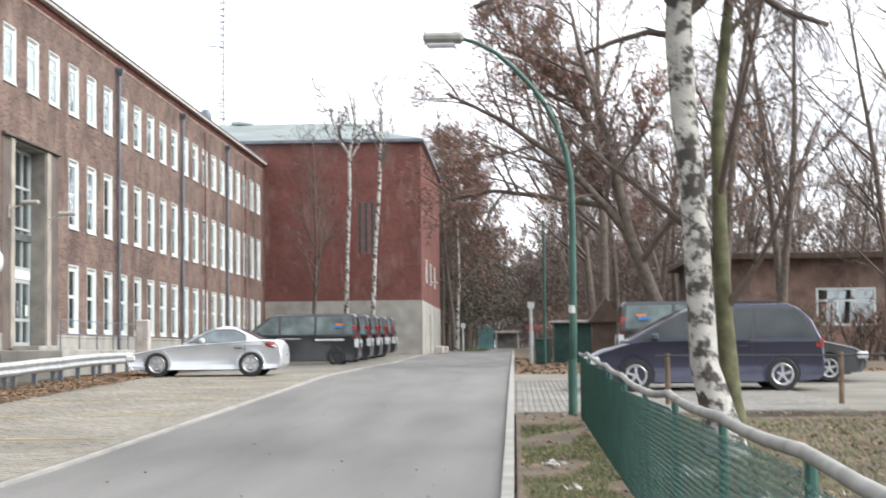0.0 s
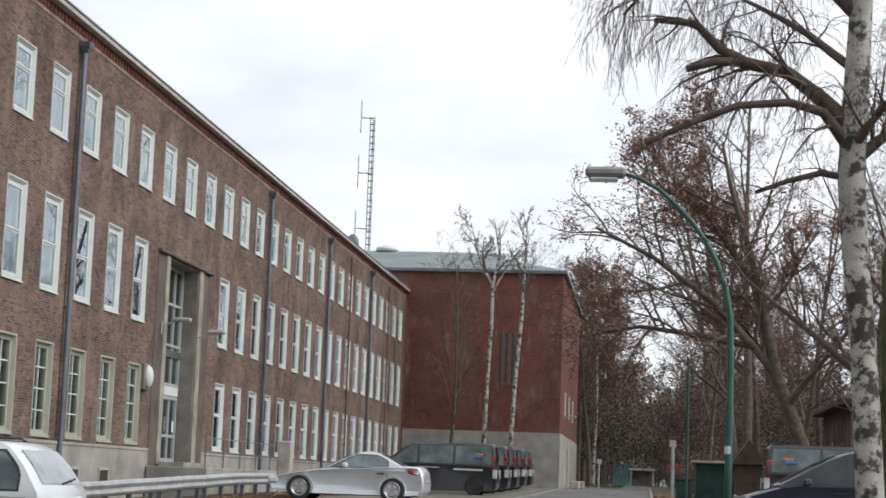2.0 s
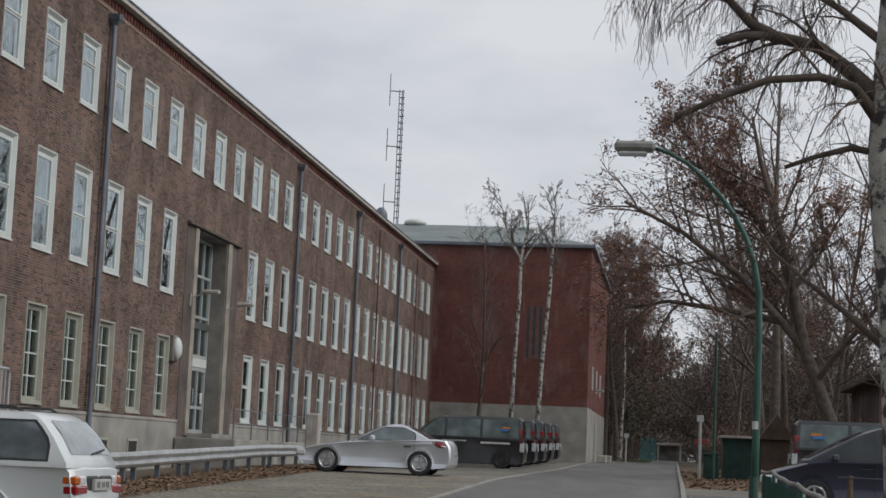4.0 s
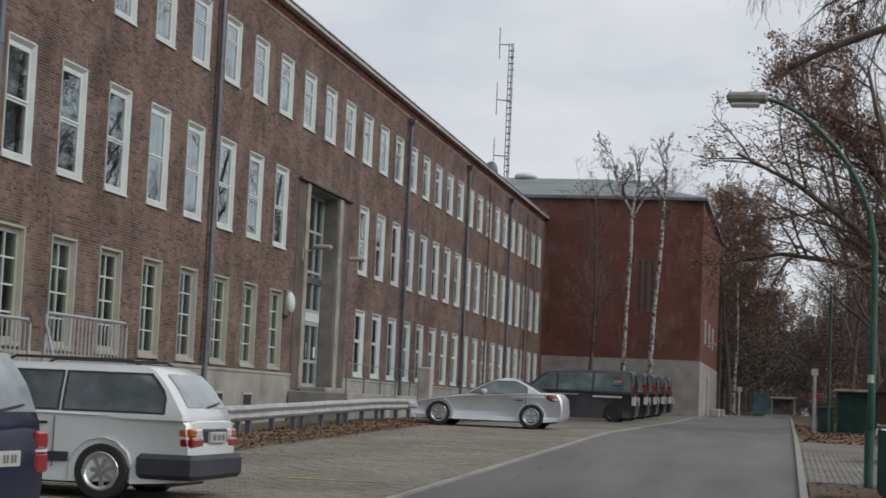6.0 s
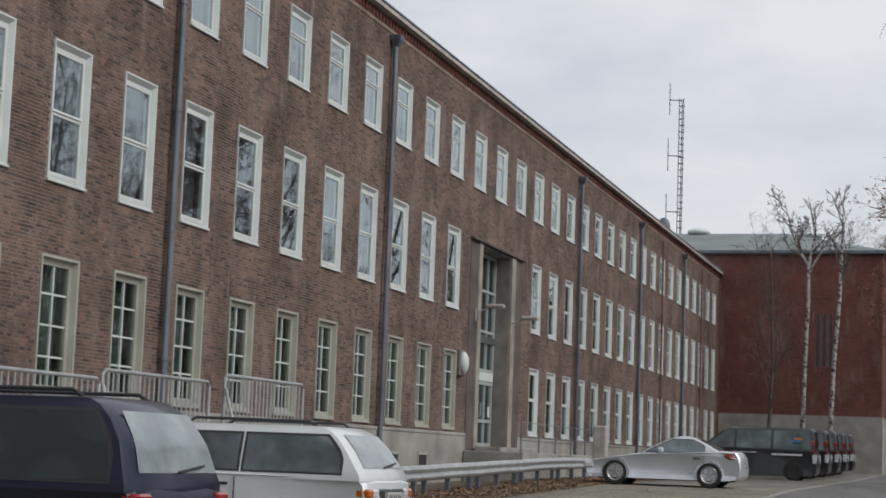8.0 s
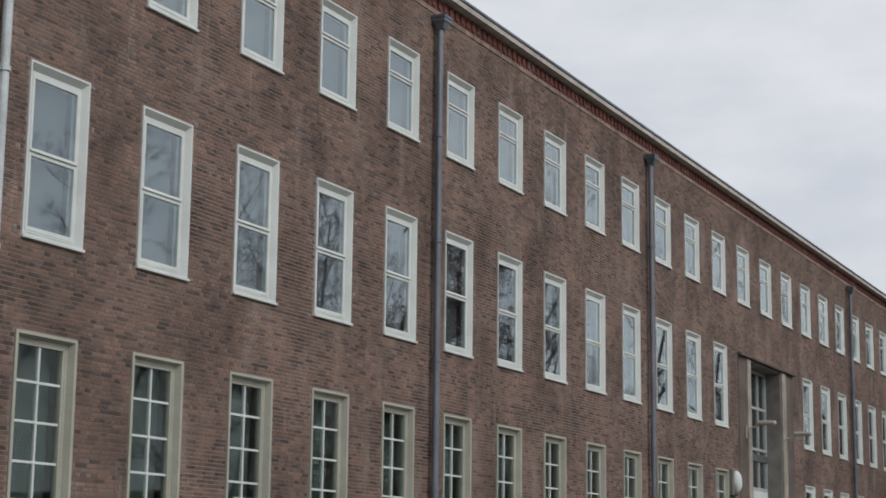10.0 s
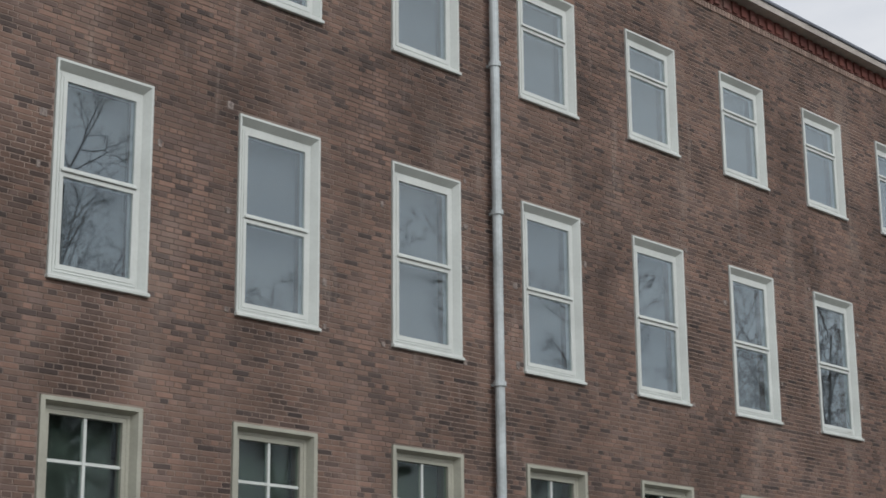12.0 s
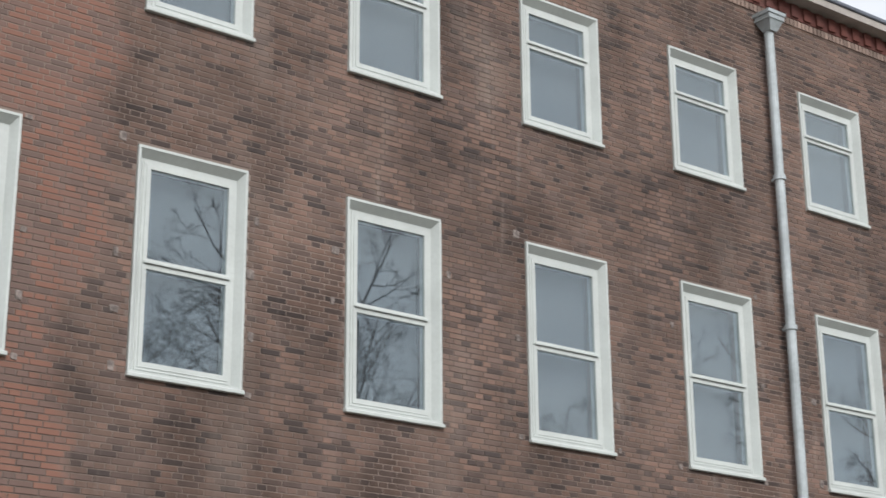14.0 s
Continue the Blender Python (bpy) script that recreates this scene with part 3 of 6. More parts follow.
p = part("pane", box(-0.475, -0.468, 42.40, 45.50, 3.98, 7.29), M_GLASS)
p.parent, p.visible_shadow = stair_win, False
under(part("transom_panel", box(-0.51, -0.42, 42.35, 45.55, 3.65, 3.92, 0.01), M_WHITE), office)
for y0 in (42.36, 43.97):
    bm = bmesh.new()
    ring(bm, 1.57, 1.88, 0.10, -0.52, -0.43, y0=y0, z0=1.76)
    add_box(bm, -0.51, -0.44, y0 + 0.10, y0 + 1.47, 2.45, 2.54)
    add_box(bm, -0.51, -0.44, y0 + 0.75, y0 + 0.83, 1.86, 2.447)
    add_box(bm, -0.51, -0.44, y0 + 0.75, y0 + 0.83, 2.543, 3.54)
    door = under(part("door", bm, M_ALU, label="pale metal glazed entrance door"), office)
    p = part("pane", box(-0.48, -0.474, y0 + 0.09, y0 + 1.48, 1.85, 3.55), M_GLASS)
    p.parent, p.visible_shadow = door, False
    p = part("handle", tube([(-0.43, y0 + 0.08, 2.6), (-0.36, y0 + 0.08, 2.62), (-0.36, y0 + 0.08, 3.0), (-0.43, y0 + 0.08, 3.02)], 0.014), M_STEEL)
    p.parent = door
    p = part("notice", box(-0.434, -0.43, y0 + 1.1, y0 + 1.32, 2.62, 2.93), M_WHITE, label="small white notice on the glass")
    p.parent = door
# added wall close behind the glass, in the same dim interior tone
under(part("lobby_wall", box(-1.6, -1.5, 42.3, 45.6, 1.75, 7.3), M_DIM_INTERIOR, label="added dim-coloured lobby wall behind the glass"), office)
# entrance landing with its thin rail
under(part("step", box(0.13, 0.85, 41.9, 46.0, 1.623, 1.745, 0.012), M_CONCRETE), office)
tagged(part("entrance_landing", box(0.09, 1.75, 40.9, 51.2, 0.5, 1.62, 0.02), M_CONCRETE), "grey concrete landing before the entrance", "landing", kind="structure")
rail = empty("landing_rail", (1.66, 41.0, 1.62), "thin dark steel rail along the entrance landing", "railing")
for z in (0.42, 0.80):
    part("bar", tube([(0, 0, z), (0, 10.1, z)], 0.014, 6), M_ZINC, rail)
for i in range(6):
    part("post", tube([(0, 0.02 + 2.01 * i, -0.01), (0, 0.02 + 2.01 * i, 0.82)], 0.019, 6), M_ZINC, rail)
# floodlights on arms, oval lamp
for y, z in ((41.8, 5.55), (45.7, 5.55)):
    bm = tube([(0.05, y, z - 0.12), (0.42, y + 0.05, z + 0.02)], 0.025)
    add_tube(bm, [(0.05, y, z - 0.35), (0.05, y, z + 0.02)], 0.03)
    add_box(bm, 0.36, 0.86, y - 0.08, y + 0.14, z + 0.0, z + 0.12, 0.035)
    under(part("floodlight", bm, M_EAVE, label="pale floodlight on a short arm"), office)
bm = bmesh.new()
bmesh.ops.create_uvsphere(bm, u_segments=20, v_segments=10, radius=0.3, matrix=Matrix.Translation((0.14, 40.45, 3.95)) @ Matrix.Diagonal((0.5, 0.62, 1, 1)))
under(part("oval_sign", bm, M_WHITE, label="white oval wall sign", smooth=True), office)
bm = box(0.002, 0.12, 40.2, 40.72, 3.6, 4.3, 0.02)
under(part("sign_box", bm, M_PORTAL), office)
# basement windows in the plinth
for k in range(-2, 17):
    y = k * S + 0.2
    bm = bmesh.new()
    ring(bm, 0.8, 0.5, 0.06, 0.057, 0.085, y0=y, z0=1.02)
    win = under(part("basement_window", bm, M_CREAM, label="small basement window in the plinth"), office)
    p = part("pane", box(0.058, 0.064, y + 0.06, y + 0.74, 1.08, 1.46), bpy.data.materials["dark_slit"])
    p.parent = win
# roof pieces: dish and chimney near the far end
bm = bmesh.new()
bmesh.ops.create_uvsphere(bm, u_segments=14, v_segments=8, radius=0.45, matrix=Matrix.Translation((-0.8, 76.5, 12.55)) @ Matrix.Diagonal((0.7, 0.5, 1, 1)))
add_tube(bm, [(-0.8, 76.5, 11.6), (-0.8, 76.5, 12.3)], 0.05)
tagged(part("satellite_dish", bm, M_ZINC, smooth=True), "dark grey satellite dish on the office roof edge", "antenna")

# radio mast on the annex roof
mast = empty("radio_mast", (-4.1, 101, 14.9), "slender lattice radio mast with side aerials", "antenna")
bm = bmesh.new()
for dx, dy in ((-0.13, -0.1), (0.13, -0.1), (0, 0.14)):
    add_tube(bm, [(dx, dy, -0.3), (dx, dy, 9.0)], 0.032, 5)
part("lattice", bm, M_ZINC, mast)
for i in range(22):
    part("rung", box(-0.17, 0.17, -0.04, 0.04, 0.1 + i * 0.4, 0.16 + i * 0.4), M_ZINC, mast)
for z, dx in ((8.9, -0.75), (5.4, -0.8), (1.9, -0.85)):
    bm = tube([(0, 0, z), (dx, 0, z + 0.05)], 0.035, 5)
    add_tube(bm, [(dx, 0, z - 0.9), (dx, 0, z + 1.15)], 0.03, 5)
    part("aerial", bm, M_ZINC, mast)

# raised concrete ramp with steel railings in front of the facade
RAMP = (0.08, 1.62, 13.7, 25.7)
bm = bmesh.new()
add_box(bm, RAMP[0], RAMP[1], RAMP[2], RAMP[3], 0.1, 1.17)
bm.verts.ensure_lookup_table()
for v in bm.verts:
    if v.co.z > 1:
        v.co.z = 1.175 + 0.036 * (v.co.y - 14)
tagged(part("concrete_ramp", bm, M_CONCRETE), "raised grey concrete ramp along the office wall", "ramp", kind="structure")


def railing(y0, y1, x=1.5, slant=False):
    z = 1.19 + 0.036 * ((y0 + y1) / 2 - 14)
    r = empty("railing", (x, y0, z), "galvanised steel railing with upright bars on the ramp", "railing", "ramp railings")
    w = y1 - y0
    bm = tube([(0, 0, 0), (0, 0, 1.05), (0, 0.08, 1.12), (0, w - 0.08, 1.12), (0, w, 1.05), (0, w, 0)], 0.03, 8)
    part("frame", bm, M_STEEL, r)
    part("lower_rail", tube([(0, 0, 0.14), (0, w, 0.14)], 0.02, 6), M_STEEL, r)
    n = int(w / 0.16)
    for i in range(1, n):
        part("bar", tube([(0, w * i / n, 0.14), (0, w * i / n, 1.1)], 0.015, 5), M_STEEL, r)
    if slant:
        part("brace", tube([(0.02, 0, 0.9), (0.5, -0.5, 0.05)], 0.025, 6), M_STEEL, r)


for a, b, sl in ((13.9, 17.6, False), (17.7, 21.3, True), (21.9, 25.4, True)):
    railing(a, b, slant=sl)

# ---- crash barrier along the parking bays ----
for y0 in (21.4, 25.4, 29.4, 33.4, 37.4, 41.4):
    z0 = ground_z(y0 + 2)
    g = empty("crash_barrier", (2.6, y0, z0), "dented galvanised crash barrier on steel posts", "barrier", "crash barriers")
    prof = [(0.0, 0.33), (0.05, 0.36), (0.08, 0.41), (0.05, 0.46), (0.01, 0.49), (0.05, 0.52), (0.08, 0.57), (0.05, 0.62), (0.0, 0.65)]
    dz = ground_z(y0 + 4) - ground_z(y0)
    vs, fs = [], []
    for j, (yy, h) in enumerate(((0.01, -dz / 2), (2.0, 0.01), (3.99, dz / 2))):
        for o in (0.0, -0.012):
            vs += [(a + o + (0.03 if j == 1 else 0), yy, b + h) for a, b in prof]
    k = len(prof)
    for j in range(2):
        a, b = j * 2 * k, (j + 1) * 2 * k
        for i in range(k - 1):
            fs += [(a + i, b + i, b + i + 1, a + i + 1), (a + k + i, a + k + i + 1, b + k + i + 1, b + k + i)]
        fs += [(a, a + k, b + k, b), (a + k - 1, b + k - 1, b + 2 * k - 1, a + 2 * k - 1)]
    link("rail", vs, fs, M_STEEL, g)
    for yy in (0.35, 2.0, 3.65):
        part("post", box(-0.12, -0.02, yy - 0.05, yy + 0.05, -0.2, 0.62), M_ZINC, g)
bm = box(-0.2, 0.2, -0.17, 0.17, 0, 1.62, 0.04)
add_box(bm, -0.16, -0.02, -0.185, -0.172, 1.05, 1.35)
tagged(part("concrete_pillar", bm, M_EAVE), "pale weathered concrete pillar at the barrier's end", "pillar").matrix_world = pose(2.75, 46.2, ground_z(46.2) - 0.02)

# ---- vehicles ----
M_TYRE = mat("tyre_rubber", (0.022, 0.022, 0.022), 0.85, vary=0.2)
M_RIM = mat("alloy_rim", (0.45, 0.46, 0.47), 0.35, metal=0.7, vary=0.1)
M_TINT = mat("tinted_car_glass", (0.035, 0.042, 0.044), 0.04, vary=0.2, scale=1.5, fine=4, bump=0.0, spec=0.35)
# green-blue side glass, its colour lightened for reflections and the view through
M_GREENGLASS = mat("green_reflection_glass", (0.10, 0.125, 0.135), 0.04, vary=0.55, scale=1.6, fine=3, bump=0.0, spec=0.6, coat=0.5)
# pale base colour imitates the light grey reflected in rear windows
M_PALEGLASS = mat("pale_reflection_glass", (0.17, 0.20, 0.21), 0.10, vary=0.35, scale=2.5, fine=4, bump=0.0, coat=0.6)
M_BLACKTRIM = mat("black_plastic", (0.025, 0.026, 0.028), 0.55, vary=0.15)
M_RED = mat("red_lamp_lens", (0.24, 0.012, 0.012), 0.15, vary=0.15, bump=0.0, coat=0.5)
M_AMBER = mat("amber_lamp_lens", (0.42, 0.10, 0.01), 0.15, vary=0.1, bump=0.0, coat=0.5)
M_CLEARLAMP = mat("clear_lamp_lens", (0.55, 0.57, 0.58), 0.1, vary=0.1, bump=0.0, coat=0.7)
M_PLATE = mat("number_plate", (0.42, 0.42, 0.39), 0.5, vary=0.08)
M_PLATEBAR = mat("plate_bar", (0.10, 0.10, 0.11), 0.6, vary=0.1)


def paint(name, c, metal=0.0, rough=0.3, coat=0.7):
    return mat(name, c, rough, metal=metal, vary=0.10, scale=1.2, fine=300, bump=0.0, coat=coat)


def lerp_profile(pts, z):
    """x at height z on a rising list of (x, z)."""
    for (xa, za), (xb, zb) in zip(pts, pts[1:]):
        if z <= zb:
            return xa + (xb - xa) * (z - za) / (zb - za)
    return pts[-1][0]


def sharp(ob, deg=35):
    ob.data.shade_smooth()
    ob.data.set_sharp_from_angle(angle=radians(deg))


def build_car(name, label, category, at, rz, L, W, H, belt, top, front, rear, axles, r, body_mat, side_windows, low_mat=None,
              low_h=0.0, tails=(), rear_glass=None, rear_mat=None, rails=False, group="", heads=True, plate_z=0.8, spokes=5, marks=(), rim_mat=None, side_glass=None):
    """A car whose nose points to local -x: top is the lower body's outline from nose to tail, front and rear the cabin's ends from belt to roof."""
    car = empty(name, at, label, category, group, rz=rz)
    half = W / 2
    clear = 0.19
    # lower body with wheel arches
    outline = list(top)
    tail_x = top[-1][0]
    outline += [(tail_x - 0.02, 0.32), (tail_x - 0.12, clear + 0.03)]
    arch = []
    for ax in sorted(axles, reverse=True):
        R = r + 0.055
        h = R * math.cos(math.asin(min(1, (r + 0.0 - clear) / R)))
        a0 = math.asin((clear - r) / R)
        for i in range(9):
            a = a0 + (math.pi - 2 * a0) * i / 8
            arch.append((ax + R * math.cos(a), r + R * math.sin(a)))
    outline += arch
    outline += [(top[0][0] + 0.14, clear + 0.02), (top[0][0] + 0.02, 0.30)]
    cx = L / 2
    bm = bmesh.new()
    rings = []
    n_top = len(top)
    slices = ((-half + 0.015, 0.045), (-half, 0.03), (-half + 0.05, 0.008), (-half * 0.55, -0.012), (half * 0.55, -0.012), (half - 0.05, 0.008), (half, 0.03), (half - 0.015, 0.045))
    for yy, inset in slices:
        row = []
        for i, (x, z) in enumerate(outline):
            zz = z - (inset if i < n_top and z > 0.5 else 0)
            end = max(0.0, 1 - min(x, L - x) / 0.9)
            xx = x + (cx - x) / abs(cx - x + 1e-6) * (max(inset, 0) * 2.0 * end if abs(x - cx) > L * 0.3 else 0)
            tuck = end * 0.10 * (1 if yy > 0 else -1) * (1 if abs(yy) > half * 0.8 else 0.2)
            row.append(bm.verts.new((xx - cx, yy - tuck, zz)))
        rings.append(row)
    n = len(outline)
    for a, b in zip(rings, rings[1:]):
        for i in range(n):
            bm.faces.new((a[i], a[(i + 1) % n], b[(i + 1) % n], b[i]))
    for row in (rings[0], rings[-1]):
        f = bm.faces.new(row)
        bmesh.ops.triangulate(bm, faces=[f])
    bmesh.ops.recalc_face_normals(bm, faces=bm.faces)
    body = part("body", bm, body_mat, car)
    sharp(body)
    # cabin
    wb, wt = half - 0.05, half - 0.05 - 0.30 * (H - belt)

    def yw(z):
        s = max(0.0, min(1.0, (z - belt) / (H - belt)))
        return wb + (wt - wb) * (0.75 * s + 0.25 * s * s) - (0.09 if s > 0.985 else 0.02 if s > 0.9 else 0)

    z_levels = [belt - 0.05, belt, belt + (H - belt) * 0.25, belt + (H - belt) * 0.5, belt + (H - belt) * 0.75, H - (H - belt) * 0.09, H - 0.012, H]
    bm = bmesh.new()
    rings = []
    for z in z_levels:
        xf, xr, y = lerp_profile(front, max(z, belt)), lerp_profile(rear, max(z, belt)), yw(z)
        rings.append([bm.verts.new((px - cx, py, z)) for px, py in ((xf + 0.10, -y), (xf + 0.02, -y * 0.8), (xf, 0), (xf + 0.02, y * 0.8), (xf + 0.10, y),
                                                                   ((xf + xr) / 2, y + 0.01), (xr - 0.06, y), (xr - 0.005, y * 0.85), (xr + 0.01, 0), (xr - 0.005, -y * 0.85), (xr - 0.06, -y), ((xf + xr) / 2, -y - 0.01))])
    for a, b in zip(rings, rings[1:]):
        for i in range(12):
            bm.faces.new((a[i], a[(i + 1) % 12], b[(i + 1) % 12], b[i]))
    bm.faces.new(rings[-1])
    bmesh.ops.recalc_face_normals(bm, faces=bm.faces)
    cabin = part("cabin", bm, body_mat, car)
    sharp(cabin, 40)
    # side windows follow the cabin's lean, each on a black surround
    for side, grow_, off_, nm_, gm_ in [(s_, g_, o_, n_, m_) for s_ in (-1, 1) for g_, o_, n_, m_ in ((0.03, 0.003, "window_seal", M_BLACKTRIM), (0.0, 0.006, "side_window", side_glass or M_TINT))]:
        zc = [belt + 0.03 - grow_ * 0.7 + (H - belt - 0.14 + grow_ * 1.6) * i / 5 for i in range(6)]
        for xs, xe in side_windows:
            bm = bmesh.new()
            rows = []
            for z in zc:
                xf, xr = lerp_profile(front, z), lerp_profile(rear, z)
                xa, xb = max(xs - grow_, xf + 0.19 - grow_ * 1.5), min(xe + grow_, xr - 0.16 + grow_ * 1.5)
                mid = 0.5 * (xf + xr)
                row = []
                for j in range(5):
                    x = xa + max(0.02, xb - xa) * j / 4
                    bulge = 0.01 * (1 - min(1.0, abs(x - mid) / (0.5 * (xr - xf))))
                    row.append(bm.verts.new((x - cx, side * (yw(z) + bulge + off_), z)))
                rows.append(row)
            for a, b in zip(rows, rows[1:]):
                for j in range(4):
                    f = (a[j], a[j + 1], b[j + 1], b[j])
                    bm.faces.new(f if side < 0 else f[::-1])
            ob = part(nm_, bm, gm_, car)
            ob.data.shade_smooth()
    # windscreen and rear window
    for ends, sgn, nm, gm in ((front, -1, "windscreen", M_TINT), (rear, 1, "rear_window", rear_glass or M_TINT)):
        z0, z1 = belt + (0.05 if sgn < 0 else 0.09), H - (H - belt) * 0.16
        bm = bmesh.new()
        rows = []
        for i in range(6):
            z = z0 + (z1 - z0) * i / 5
            x = lerp_profile(ends, z)
            y = yw(z)
            pts = ((x + 0.02, -y * 0.8), (x, 0.0), (x + 0.02, y * 0.8)) if sgn < 0 else ((x - 0.005, -y * 0.83), (x + 0.01, 0.0), (x - 0.005, y * 0.83))
            rows.append([bm.verts.new((px - cx + sgn * 0.007, py, z + 0.004)) for px, py in pts])
        for a, b in zip(rows, rows[1:]):
            for j in range(2):
                bm.faces.new((a[j], a[j + 1], b[j + 1], b[j]))
        bmesh.ops.recalc_face_normals(bm, faces=bm.faces)
        ob = part(nm, bm, gm, car)
        ob.data.shade_smooth()
    # wheels
    for ax in axles:
        for side in (-1, 1):
            yo = side * (half - 0.015)
            bm = bmesh.new()
            prof = [(0.62 * r, -0.0), (0.66 * r, 0.012), (0.93 * r, 0.012), (r, -0.03), (r, -0.17), (0.9 * r, -0.2), (0.6 * r, -0.2)]
            rings = []
            for k in range(24):
                a = 2 * math.pi * k / 24
                rings.append([bm.verts.new((ax - cx + q * math.cos(a), yo + side * o, r + q * math.sin(a))) for q, o in prof])
            for k in range(24):
                a, b = rings[k], rings[(k + 1) % 24]
                for i in range(len(prof)):
                    bm.faces.new((a[i], b[i], b[(i + 1) % len(prof)], a[(i + 1) % len(prof)]))
            bmesh.ops.recalc_face_normals(bm, faces=bm.faces)
            tyre = part("wheel", bm, M_TYRE, car)
            sharp(tyre)
            bm = bmesh.new()
            rot = Matrix.Translation((ax - cx, yo - side * 0.035, r)) @ pose(0, 0, 0, 90, 0, 0)
            bmesh.ops.create_cone(bm, cap_ends=True, segments=24, radius1=0.12 * r, radius2=0.12 * r, depth=0.07, matrix=rot)
            for k in range(spokes):
                a = 2 * math.pi * k / spokes + 0.3
                m = Matrix.Translation((ax - cx, yo - side * 0.03, r)) @ Matrix.Rotation(-a, 4, "Y") @ Matrix.Translation((0.36 * r, 0, 0)) @ Matrix.Diagonal((0.56 * r, 0.03, 0.15 * r if spokes < 9 else 0.08 * r, 1))
                bmesh.ops.create_cube(bm, size=1, matrix=m)
            rim_pts = [(ax - cx + 0.63 * r * math.cos(2 * math.pi * k / 24), yo - side * 0.012, r + 0.63 * r * math.sin(2 * math.pi * k / 24)) for k in range(25)]
            add_tube(bm, rim_pts, 0.03 * r / 0.3, 6, False)
            part("rim", bm, rim_mat or M_RIM, tyre)
            bm = bmesh.new()
            bmesh.ops.create_cone(bm, cap_ends=True, segments=20, radius1=0.62 * r, radius2=0.62 * r, depth=0.02, matrix=Matrix.Translation((ax - cx, yo - side * 0.09, r)) @ pose(0, 0, 0, 90, 0, 0))
            part("brake_disc", bm, M_BLACKTRIM, tyre)
    # underbody
    part("underbody", box(-L / 2 + 0.35, L / 2 - 0.35, -half + 0.25, half - 0.25, 0.16, 0.55), M_BLACKTRIM, car)
    if low_h:
        for x0, x1, nm in ((-L / 2 - 0.02, axles[0] - cx - r - 0.07, "front_bumper"), (axles[1] - cx + r + 0.07, L / 2 + 0.035, "rear_bumper")):
            bm = box(x0, x1, -half + 0.01, half - 0.01, low_h - 0.27, low_h, 0.05)
            ob = part(nm, bm, low_mat or M_BLACKTRIM, car)
        for side in (-1, 1):
            ob = part("side_moulding", box(axles[0] - cx + r + 0.06, axles[1] - cx - r - 0.06, side * half - 0.008, side * half + 0.014, low_h - 0.12, low_h - 0.02, 0.006), low_mat or M_BLACKTRIM, car)
    # lamps, plate, handles, mirrors
    for (y0, y1, z0, z1, m, nm) in tails:
        y1 = min(y1, half - 0.10)
        for side in (-1, 1):
            xq = lerp_profile(rear, z1) if z0 > belt - 0.05 else lerp_profile(top[:len(top) - 4:-1], (z0 + z1) / 2)
            ob = part(nm, box(xq - cx - 0.16, xq - cx + 0.012, min(side * y0, side * y1), max(side * y0, side * y1), z0, z1, 0.02), m, car)
    bm = box(L / 2 - 0.05, L / 2 + 0.012, -0.26, 0.26, plate_z - 0.06, plate_z + 0.06, 0.004)
    plate = part("number_plate", bm, M_PLATE, car, "white plate with plain dark bars")
    for y in (-0.19, -0.13, -0.03, 0.03, 0.11, 0.165):
        part("plate_bar", box(L / 2 + 0.013, L / 2 + 0.015, y - 0.018, y + 0.018, plate_z - 0.032, plate_z + 0.032), M_PLATEBAR, plate)
    if heads:
        for side in (-1, 1):
            y0 = side * (half - 0.42)
            y1 = side * (half - 0.07)
            zt = top[1][1]
            part("headlight", box(-L / 2 - 0.005, -L / 2 + 0.25, min(y0, y1), max(y0, y1), zt - 0.12, zt + 0.035, 0.03), M_CLEARLAMP, car)
    seen = side_windows[:2]
    for side in (-1, 1):
        for xs, xe in seen:
            part("door_handle", box(xe - cx - 0.28, xe - cx - 0.08, side * (half - 0.012) - 0.012, side * (half - 0.012) + 0.022, belt - 0.14, belt - 0.11, 0.006), M_BLACKTRIM, car)
        xm = lerp_profile(front, belt + 0.1) + 0.42
        part("mirror", box(xm - cx - 0.07, xm - cx + 0.07, side * (half + 0.06) - 0.09, side * (half + 0.06) + 0.09, belt + 0.0, belt + 0.14, 0.035), body_mat if not low_h else M_BLACKTRIM, car)
        # door shut lines
        for xs, xe in seen:
            part("door_gap", box(xe - cx - 0.005, xe - cx + 0.005, side * (half + 0.001) - 0.006, side * (half + 0.001) + 0.0025, 0.34, belt - 0.05), M_BLACKTRIM, car)
        if rails:
            xa, xb = front[-1][0] + 0.1, rear[-1][0] - 0.1
            pts = [(xa - cx, side * (wt - 0.1), H - 0.01), (xa - cx + 0.12, side * (wt - 0.1), H + 0.055), (xb - cx - 0.12, side * (wt - 0.1), H + 0.05), (xb - cx, side * (wt - 0.1), H - 0.02)]
            part("roof_rail", tube(pts, 0.017, 6), M_BLACKTRIM, car)
    part("wiper", tube([(lerp_profile(rear, belt + 0.1) - cx + 0.03, -0.05, belt + 0.1), (lerp_profile(rear, belt + 0.14) - cx + 0.03, 0.42, belt + 0.15)], 0.012, 5), M_BLACKTRIM, car)
    for (x0, x1, z0, z1, m, nm, lab) in marks:
        for side in (-1, 1):
            part(nm, box(x0 - cx, x1 - cx, side * (half + 0.003) - 0.005, side * (half + 0.003) + 0.005, z0, z1), m, car, lab)
    return car


def gy(y):
    return ground_z(y) + 0.02


